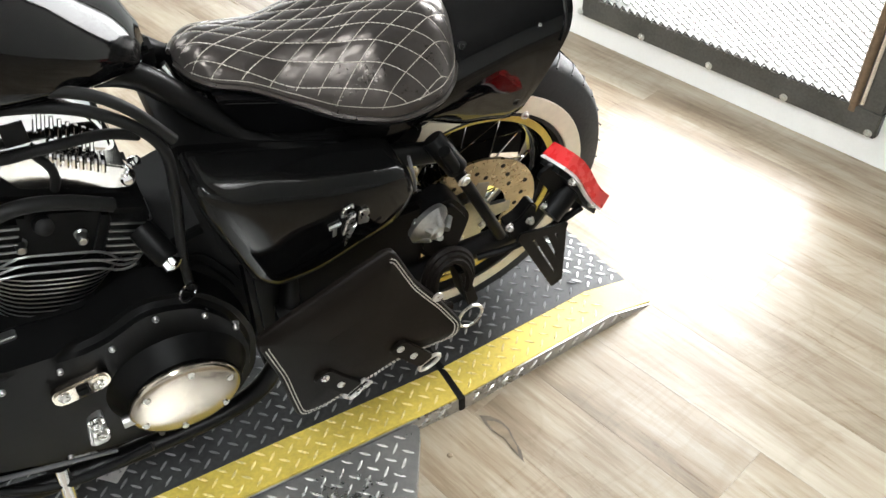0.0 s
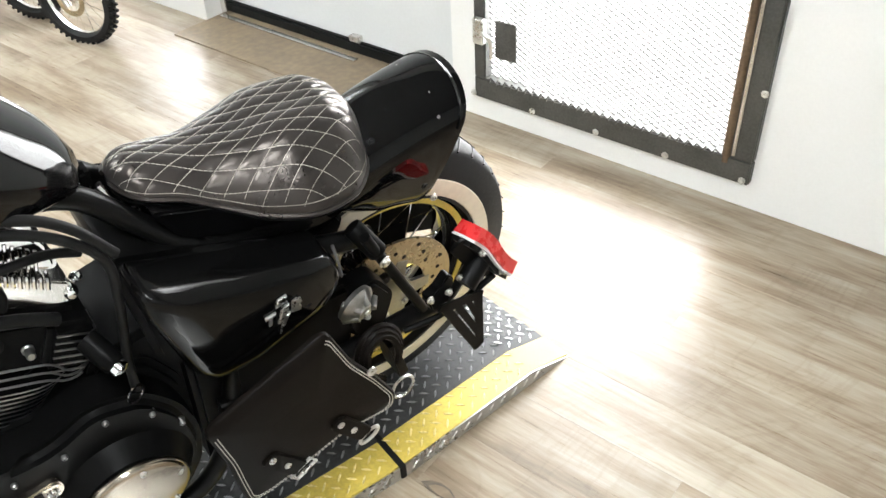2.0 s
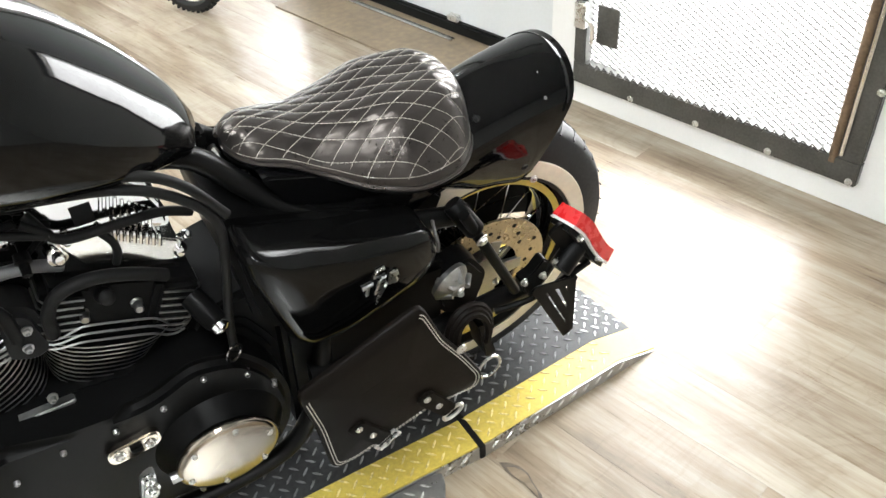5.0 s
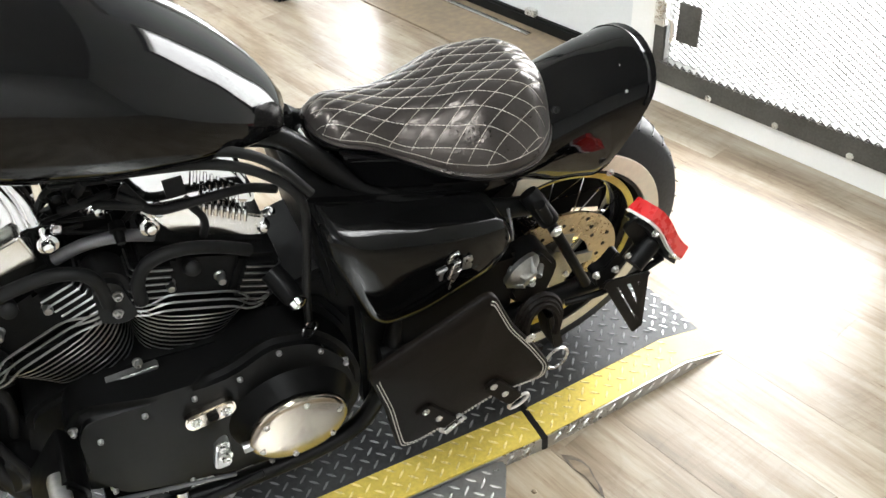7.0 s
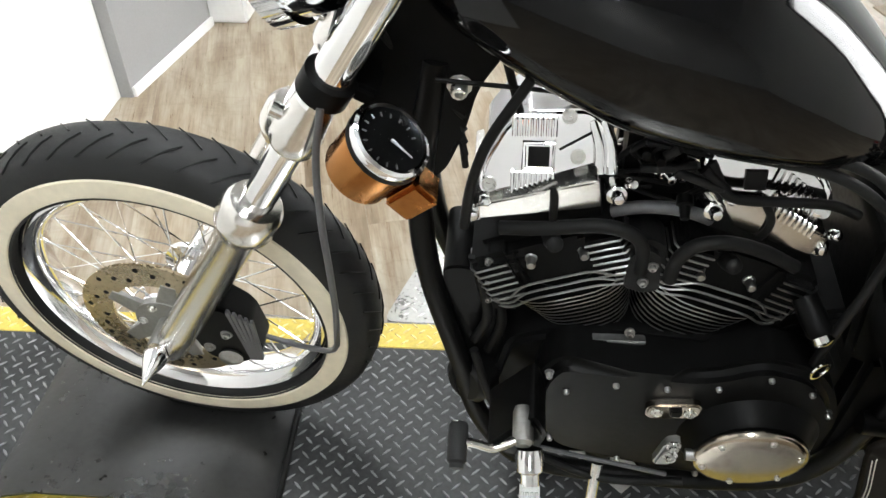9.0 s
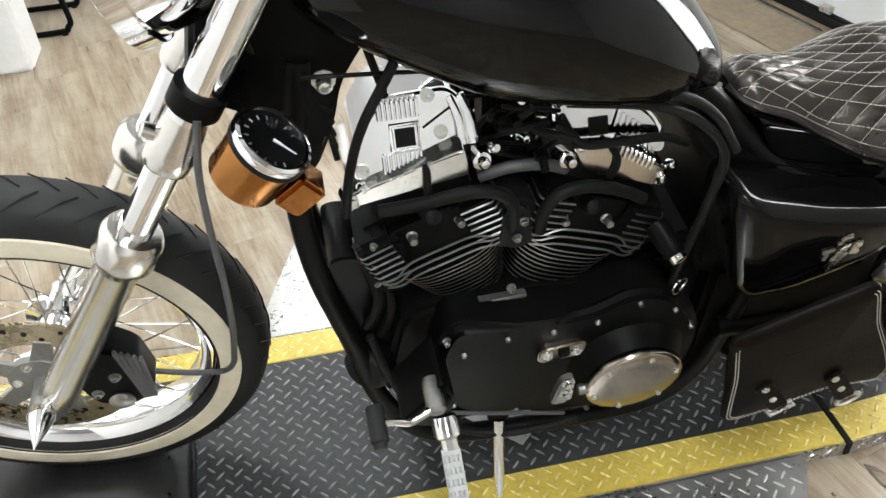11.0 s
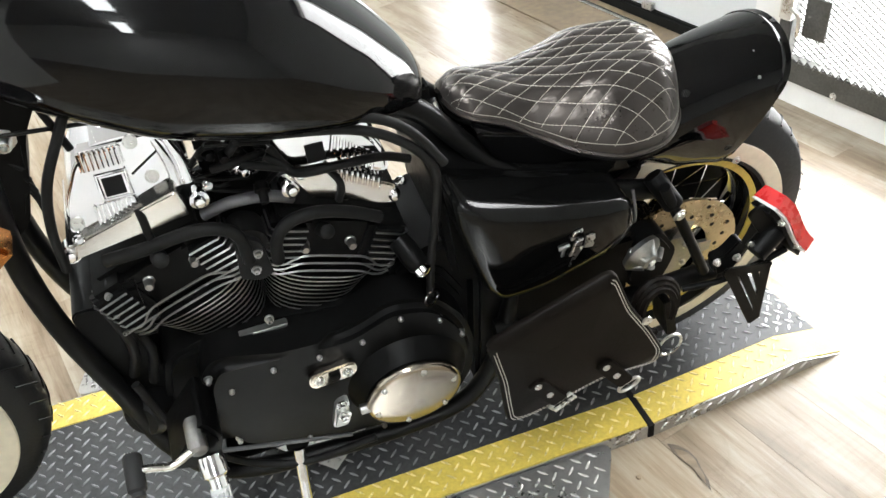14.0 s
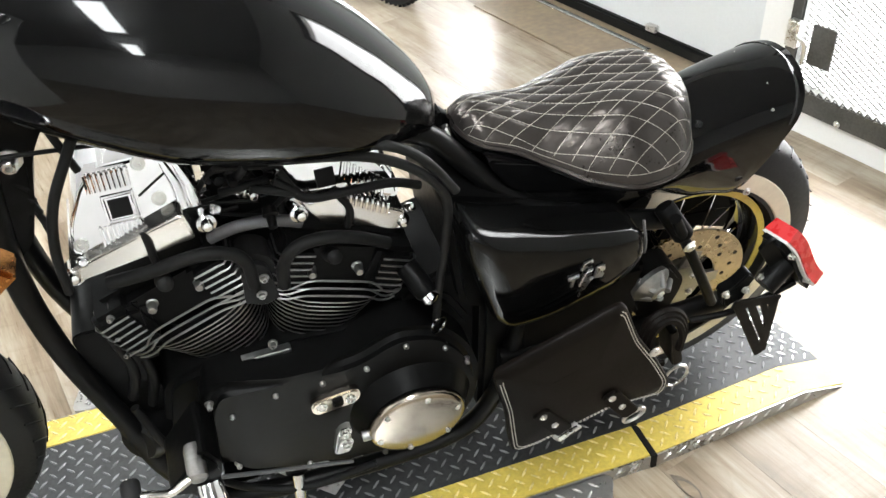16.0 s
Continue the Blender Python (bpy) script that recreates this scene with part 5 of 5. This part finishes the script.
def fender():
    rings = []
    th0, th1 = radians(152), radians(69)
    for i in range(45):
        f = i / 44
        a = th0 + (th1 - th0) * f
        d = math.degrees(a)
        R = interp([69, 78, 93, 110, 130, 152], [0.446, 0.416, 0.382, 0.366, 0.362, 0.362], d)
        skirt = interp([66, 69, 74, 90, 105, 120, 152], [0.250, 0.236, 0.218, 0.222, 0.255, 0.335, 0.345], d)
        hw = interp([69, 93, 152], [0.094, 0.090, 0.088], d)
        outer, inner = [], []
        sh = 0.075
        for k in range(33):
            s = -1 + 2 * k / 32
            if abs(s) > 0.6:
                q = (abs(s) - 0.6) / 0.4
                r, y = (R - sh) * (1 - q) + min(skirt, R - sh - 0.002) * q, math.copysign(hw * (1 - 0.16 * q * q), s)
            else:
                q = abs(s) / 0.6
                y = math.copysign(hw * math.sin(q * math.pi / 2), s)
                r = R - sh * (1 - math.cos(q * math.pi / 2))
            outer.append(RW + Vector((r * math.cos(a), y, r * math.sin(a))))
            inner.append(RW + Vector(((r - 0.004) * math.cos(a), y * 0.955, (r - 0.004) * math.sin(a))))
        rings.append(outer + inner[::-1])
    fd = bp("rear_fender", loft(rings), PAINT, "gloss black bobbed rear fender with a kicked-up tip", None, 50)
    lip = [RW + Vector((math.cos(radians(70.5)) * (0.438 - 0.075 * (1 - math.cos(t))), 0.0945 * math.sin(t), math.sin(radians(70.5)) * (0.438 - 0.075 * (1 - math.cos(t))))) for t in np.linspace(-1.5, 1.5, 25)]
    bp("lip", tube(lip, 0.0035, sides=6, curve=False), PAINT, "rolled edge", fd)
    bp("bolt", bolt((0.002, -0.095, 0.546), (0, -1, 0), 0.005, 0.005), ZINC, "", fd)
    bp("bolt", bolt((-0.10, -0.060, 0.685), (-0.2, -0.8, 0.7), 0.005, 0.005), HOSE, "", fd)
    for n in range(5):
        t = -1.0 + 0.5 * n
        aa = radians(76)
        rr = 0.418 - 0.075 * (1 - math.cos(t))
        bp("bolt", bolt(RW + Vector((rr * math.cos(aa), 0.093 * math.sin(t), rr * math.sin(aa))), (math.cos(aa), math.sin(t) * 1.2, math.sin(aa)), 0.0026, 0.003), ZINC, "", fd)
    return fd


fender()
# black plastic under the seat
bp("under_seat_cover", prism(rounded([(-0.46, 0.735), (-0.30, 0.68), (-0.20, 0.64), (-0.16, 0.60), (-0.30, 0.622), (-0.42, 0.665)], 0.02), -0.082, 0.060, 0.012), PAINT, "gloss black under-seat panel")

# ---- rear: strut, plate bracket, tail lamp, swingarm hardware ----
tubes("strut", [[(-0.178, -0.158, 0.60), (-0.118, -0.168, 0.478), (-0.066, -0.168, 0.372)]], 0.0095, SATIN, "black rear strut")
bp("strut_top", turned([(0, 0.015), (0.003, 0.017), (0.060, 0.017), (0.064, 0.014)], (-0.180, -0.125, 0.598), (0.45, -0.55, -0.74), 24), SATIN, "black strut mount")
bp("bolt", bolt((-0.150, -0.172, 0.544), (0.2, -1, -0.2), 0.008, 0.007), ZINC, "silver strut bolt")
bp("rear_caliper", prism(rounded([(-0.20, 0.36), (-0.195, 0.44), (-0.14, 0.46), (-0.10, 0.40), (-0.12, 0.33), (-0.17, 0.32)], 0.02), -0.135, -0.08, 0.008), SATIN, "black rear brake caliper")
pv = bp("pivot_cover", turned([(0, 0.034), (0.008, 0.036), (0.014, 0.032), (0.022, 0.018), (0.028, 0.015), (0.030, 0.010)], (-0.207, -0.165, 0.478), (0.25, -0.9, -0.2), 24), CAST, "cast metal pivot cover")
for n in range(5):
    a = radians(72 * n)
    bp("rib", tube([Vector((-0.205, -0.180, 0.476)) + Vector((0.033 * math.cos(a), 0.006, 0.033 * math.sin(a))), Vector((-0.200, -0.192, 0.474)) + Vector((0.014 * math.cos(a), 0, 0.014 * math.sin(a)))], 0.0058), CAST, "", pv)
bp("pivot_bolt", bolt((-0.199, -0.191, 0.473), (0.25, -0.9, -0.2), 0.007, 0.006), ZINC, "", pv)


def plate_bracket():
    b = bmesh.new()
    A, B, C, D = Vector((-0.070, 0.436)), Vector((0.004, 0.420)), Vector((0.022, 0.278)), Vector((0.016, 0.272))

    def bar(p, q, w):
        d = (q - p).normalized()
        n = Vector((-d.y, d.x)) * w
        prism(rounded([tuple(p - n - d * w), tuple(q - n + d * w), tuple(q + n + d * w), tuple(p + n - d * w)], w * 0.6), -0.232, -0.228, 0.0008, 1, b)

    bar(A, D, 0.009)
    bar(B, C, 0.009)
    bar(A, B, 0.010)
    bar(C, D, 0.008)
    bar(Vector((-0.040, 0.420)), Vector((0.012, 0.318)), 0.007)
    bar(Vector((-0.018, 0.420)), Vector((0.008, 0.362)), 0.006)
    return bp("plate_bracket", b, SATIN, "black slotted number plate bracket")


plate_bracket()
tubes("support_bar", [[(-0.13, -0.20, 0.385), (-0.07, -0.215, 0.398), (0.0, -0.215, 0.412), (0.050, -0.215, 0.430)]], 0.006, SATIN, "black support bar")
bp("bracket_block", prism(rounded([(-0.092, 0.452), (-0.070, 0.458), (-0.050, 0.486), (-0.036, 0.470), (-0.044, 0.418), (-0.078, 0.410)], 0.008), -0.212, -0.190, 0.003), SATIN, "black bracket block")
for x, z in ((-0.09, 0.455), (-0.052, 0.452), (-0.03, 0.475), (-0.058, 0.42)):
    bp("bolt", bolt((x, -0.216, z), (0, -1, 0), 0.005, 0.008), ZINC)


def tail_lamp():
    a, b = Vector((-0.022, -0.205, 0.548)), Vector((0.062, -0.215, 0.428))
    ax = (b - a).normalized()
    out = Vector((0.62, 0.25, 0.70)).normalized()
    out = (out - ax * out.dot(ax)).normalized()
    side = ax.cross(out)
    L = (b - a).length

    def slab(o0, o1, w, bow):
        rings = []
        for k in range(21):
            f = k / 20
            c = a + ax * (L * f) + out * (0.55 * bow * math.sin(f * 2 * math.pi))
            e = 0.93 + 0.07 * math.sin(math.pi * f) ** 0.5
            rings.append([c + out * o + side * (w * s * e) for o, s in ((o0, -1), (o1, -0.85), (o1, 0.85), (o0, 1))])
        return loft(rings)

    t = bp("tail_lamp", slab(-0.006, 0.004, 0.021, 0.005), SATIN, "slim tail lamp with a red lens")
    bp("lens", slab(0.008, 0.032, 0.027, 0.006), REDLENS, "red lens", t, 30)
    bp("white_rim", slab(0.003, 0.008, 0.028, 0.006), WHITEP, "white rim", t, 30)
    m = (a + b) / 2
    bp("mount", tube([m - out * 0.055 + side * 0.0, m - out * 0.004], 0.02), SATIN, "", t)
    for f in (0.25, 0.8):
        bp("bolt", bolt(a + ax * L * f + side * 0.020, side, 0.004, 0.01), ZINC, "", t)
    bp("back_plate", prism(rounded([(-0.050, 0.540), (-0.026, 0.558), (0.030, 0.485), (0.060, 0.432), (0.040, 0.424), (-0.010, 0.480)], 0.012), -0.212, -0.205, 0.001), SATIN, "black back plate", t)


tail_lamp()
bp("belt_guard", prism(rounded([(-0.16, 0.36), (-0.145, 0.362), (-0.115, 0.26), (-0.135, 0.255)], 0.006), -0.20, -0.15, 0.002), SATIN, "black guard strut")


# ---- leather swingarm bag ----
def bag():
    flap_pts = [(-0.505, 0.462), (-0.302, 0.555), (-0.262, 0.455), (-0.215, 0.375), (-0.176, 0.298), (-0.180, 0.262), (-0.275, 0.262), (-0.36, 0.240), (-0.434, 0.228), (-0.466, 0.232), (-0.474, 0.29), (-0.482, 0.36)]
    pts = rounded(flap_pts, 0.018)
    body = bp("saddle_bag", prism(rounded([(-0.485, 0.415), (-0.315, 0.50), (-0.26, 0.42), (-0.205, 0.30), (-0.45, 0.25)], 0.03), -0.238, -0.205, 0.010), BAGLEATHER, "dark brown leather swingarm bag")
    b = bmesh.new()
    c = Vector((-0.345, 0.36))
    rings = [[(c.x + (x - c.x) * f, y - 0.004 * math.sin(14 * x + 9 * z), c.y + (z - c.y) * f) for x, z in pts] for f, y in ((0.99, -0.236), (1.0, -0.242), (0.985, -0.2475), (0.8, -0.250), (0.4, -0.252))]
    flap = bp("flap", loft(rings, True, b), BAGLEATHER, "stitched leather flap", body, 60)
    for off in (0.95, 0.915):
        vs = bmesh.new()
        loop = [Vector((c.x + (x - c.x) * off, -0.2495 - 0.004 * math.sin(14 * x + 9 * z), c.y + (z - c.y) * off)) for x, z in pts]
        n = len(loop)
        for i in range(n):
            p, q = loop[i], loop[(i + 1) % n]
            if p.z > 0.44 and q.z > 0.44 and p.x < -0.31:
                continue
            k = max(1, int((q - p).length / 0.0065))
            for j in range(k):
                tube([p.lerp(q, j / k), p.lerp(q, (j + 0.68) / k)], 0.0010, sides=4, bm=vs)
        bp("stitching", vs, THREAD, "pale double stitching", flap)
    for x, z, d in ((-0.418, 0.327, 0), (-0.294, 0.318, 1)):
        s = Vector((0.55, 0, -0.83)).normalized()
        n = Vector((0.83, 0, 0.55))
        o = Vector((x, -0.252, z))
        strap = prism(rounded([((o + n * 0.016 - s * 0.012).x, (o + n * 0.016 - s * 0.012).z), ((o + n * 0.016 + s * 0.09).x, (o + n * 0.016 + s * 0.09).z), ((o - n * 0.016 + s * 0.09).x, (o - n * 0.016 + s * 0.09).z), ((o - n * 0.016 - s * 0.012).x, (o - n * 0.016 - s * 0.012).z)], 0.012), -0.259, -0.252, 0.0015)
        st = bp("strap", strap, BAGLEATHER, "leather strap with rivets and a metal ring", flap)
        for k in (0.0, 0.043):
            bp("rivet", turned([(0, 0.0065), (0.002, 0.0065), (0.004, 0.004), (0.006, 0)], o + s * k + Vector((0, -0.007, 0)), (0, -1, 0), 16), ZINC, "", st)
        e = o + s * 0.088 + Vector((0, -0.004, 0))
        if d == 0:
            bp("buckle", tube([e - n * 0.022 - s * 0.005, e + n * 0.022 - s * 0.005, e + n * 0.022 + s * 0.014, e - n * 0.022 + s * 0.014, e - n * 0.022 - s * 0.005], 0.0034, sides=6, curve=False), ZINC, "", st)
        else:
            ring = [e + s * 0.012 + (n * math.cos(t) * 0.021 + s * math.sin(t) * 0.012) for t in np.linspace(0, 2 * math.pi, 25)]
            bp("d_ring", tube(ring, 0.0034, sides=6, curve=False), ZINC, "", st)
    bp("button", turned([(0, 0.009), (0.003, 0.009), (0.006, 0.005), (0.0065, 0)], (-0.232, -0.256, 0.414), (0, -1, 0), 16), ZINC, "", flap)
    # coiled strap behind the flap
    for k in range(3):
        loop = [Vector((-0.190, -0.215 - 0.006 * k, 0.385)) + Vector((math.cos(t) * (0.042 - 0.006 * k), 0.01 * math.sin(t), math.sin(t) * (0.055 - 0.006 * k))) for t in np.linspace(-0.6, 4.6, 24)]
        bp("coiled_strap", tube(loop, 0.0065, sides=6, curve=False), BAGLEATHER, "coiled leather strap", body)
    bp("strap_ring", tube([Vector((-0.150, -0.23, 0.275)) + Vector((0.022 * math.cos(t), 0, 0.028 * math.sin(t))) for t in np.linspace(0, 2 * math.pi, 21)], 0.0028, sides=6, curve=False), ZINC, "", body)


bag()
bp("exhaust_shadow_pipe", tube([(-0.90, 0.14, 0.24), (-0.4, 0.17, 0.23), (0.12, 0.18, 0.26)], 0.035), CHROME, "chrome exhaust pipe")
bp("skid_plate", prism([(-0.94, 0.128), (-0.60, 0.128), (-0.60, 0.124), (-0.94, 0.124)], -0.09, 0.09), SATIN)

# ---- wheel chock and small things on the lift ----
ch = thing("wheel_chock", pose(0, 0, 0), "smooth black wheel chock plate under the front tyre", "wheel chock")
cp = []
for k in range(25):
    f = k / 24
    cp.append((-1.90 + 0.535 * f, H + 0.003 + 0.036 * min(1.0, 5 * f, 5 * (1 - f)) ** 0.7 - 0.008 * math.exp(-(((f - 0.72) / 0.18) ** 2))))
part("plate", prism(cp + [(x, max(H + 0.001, z - 0.006)) for x, z in cp[::-1]], -0.245, 0.13, 0.0006), MATRUB, ch)
part("rod", tube([(-1.362, -0.215, H + 0.007), (-1.365, -0.10, H + 0.012), (-1.372, 0.06, H + 0.010)], 0.006), HOSE, ch, "black rod at the plate edge")
tp = thing("foil_sheet", pose(0, 0, 0), "loose bright diamond-plate offcut lying under the engine", "metal offcut")
b = bmesh.new()
f = b.faces.new([b.verts.new((x, y, H + 0.003)) for x, y in ((-0.93, 0.02), (-0.752, -0.154), (-0.672, -0.075), (-0.80, 0.10))])
ex = bmesh.ops.extrude_face_region(b, geom=[f])
for v in ex["geom"]:
    if isinstance(v, bmesh.types.BMVert):
        v.co.z += 0.002
part("sheet", b, SILVERLUG, tp)


# ---- floor chip ----
def chip():
    th = thing("floor_chip", pose(0, 0, 0), "torn curling piece of the floor surface", "floor chip")
    pts = [(-0.136, -0.316), (-0.120, -0.328), (-0.108, -0.345), (-0.104, -0.368), (-0.108, -0.392), (-0.110, -0.418), (-0.118, -0.440), (-0.123, -0.408), (-0.122, -0.384), (-0.132, -0.362), (-0.136, -0.340)]
    c = Vector((-0.119, -0.378))
    for nm, f, z, mat, lab in (("torn_edge", 1.0, 0.0008, TORN, "dark torn edge"), ("flake", 0.72, 0.0022, RAMPWOOD, "pale curling flake")):
        b = bmesh.new()
        b.faces.new([b.verts.new((c.x + (x - c.x) * f, c.y + (y - c.y) * f, z + (0.0012 if k % 2 else 0))) for k, (x, y) in enumerate(pts)])
        bmesh.ops.triangulate(b, faces=b.faces)
        bmesh.ops.solidify(b, geom=b.faces, thickness=0.0006)
        part(nm, b, mat, th, lab, smooth=False)
    th2 = thing("floor_chip", pose(-0.224, -0.363, 0), "small brown crumb on the floor", "floor chip")
    part("flake", turned([(0, 0.006), (0.003, 0.004), (0.004, 0)], (0, 0, 0), (0.1, 0, 1), 7), RAMPWOOD, th2)


chip()


# ---- dirt bike beyond ----
def far_bike(x, y, turn):
    th = thing("dirt_bike", pose(x, y, 0, 0, 0, turn) @ Matrix.Scale(0.54, 4), "parked off-road motorcycle with knobbly black tyres", "motorcycle", "parked motorcycles")
    for wx in (0.0, -1.4):
        w = part("wheel", turned([(-0.012, 0.265), (-0.014, 0.255), (0.014, 0.255), (0.012, 0.265)], (wx, 0, 0.33), (0, 1, 0), 40, closed=True), ALU, th)
        part("tyre", turned([(-0.02, 0.262), (-0.045, 0.28), (-0.043, 0.315), (-0.025, 0.328), (0.025, 0.328), (0.043, 0.315), (0.045, 0.28), (0.02, 0.262)], (wx, 0, 0.33), (0, 1, 0), 48, closed=True), RUBBER, w)
        kn = bmesh.new()
        for k in range(44):
            a = 2 * math.pi * k / 44
            for s in (-0.030, 0.0, 0.030):
                q = box(-0.008, 0.008, s - 0.010, s + 0.010, 0.32, 0.345 - abs(s) * 0.2)
                q.transform(Matrix.Translation((wx, 0, 0.33)) @ Matrix.Rotation(a + (0.07 if s else 0), 4, "Y"))
                join(kn, q)
        part("tread", kn, RUBBER, w)
        part("hub", turned([(-0.05, 0.03), (0.05, 0.03)], (wx, 0, 0.33), (0, 1, 0), 16), ALU, w)
        for k in range(20):
            a = 2 * math.pi * k / 20
            part("spoke", tube([(wx + 0.03 * math.cos(a + 0.5), 0.03 * (-1) ** k, 0.33 + 0.03 * math.sin(a + 0.5)), (wx + 0.256 * math.cos(a), 0, 0.33 + 0.256 * math.sin(a))], 0.002, sides=4), ALU, w)
        part("disc", turned([(-0.05, 0.08), (-0.05, 0.12), (-0.047, 0.12), (-0.047, 0.08)], (wx, 0, 0.33), (0, 1, 0), 32, closed=True), DISC, w)
    for s in (-0.09, 0.09):
        part("fork_leg", tube([(0.02, s, 0.30), (-0.33, s, 1.0)], 0.025), ALU, th)
    part("frame", tube([(-0.35, 0, 0.9), (-0.45, 0, 0.4), (-0.9, 0, 0.35), (-1.4, 0, 0.33)], 0.03), SATIN, th)
    part("engine", box(-0.85, -0.5, -0.12, 0.12, 0.32, 0.62, 0.04), CAST, th)
    part("seat", box(-1.35, -0.5, -0.1, 0.1, 0.82, 0.92, 0.04), SATIN, th)


far_bike(0.045, 2.20, -58)
far_bike(-0.035, 2.60, -58)

# ---- floor planks, parallel to the gate wall ----
def planks():
    L, Wd = 1.22, 0.152
    shared = {}
    def mesh(length):
        key = round(length, 2)
        if key not in shared:
            b = box(0.0001, Wd - 0.0001, 0.0001, key - 0.0001, -0.004, 0.0, 0.0002, 1)
            me = bpy.data.meshes.new("plank")
            b.to_mesh(me)
            b.free()
            me.materials.append(PLANK)
            shared[key] = me
        return shared[key]
    rnd = random.Random(5)
    for i in range(-27, 2):
        off = rnd.choice([0.0, 0.2, 0.41, 0.61, 0.81, 1.02])
        for j in range(-4, 5):
            ob = new("plank", mesh(L))
            ob.parent = floor
            a = -0.0 + j * L + off
            ob.matrix_world = WALLM @ Matrix.Translation((a, i * Wd, 0)) @ Matrix.Rotation(radians(90), 4, "Z") @ Matrix.Translation((-Wd, -L, 0))
    rest = bmesh.new()
    for x0, x1, z0, z1 in [(-6.5, -4 * L, -4.5, 0.2), (6 * L, 8, -4.5, 0.2), (-6.5, 8, -9, -28 * Wd)]:
        box(x0, x1, z0, z1, -0.004, -0.0004, bm=rest)
    tagged(part("plank_rest", in_wall(rest), PLANK, floor, smooth=False), kind="stuff")


planks()
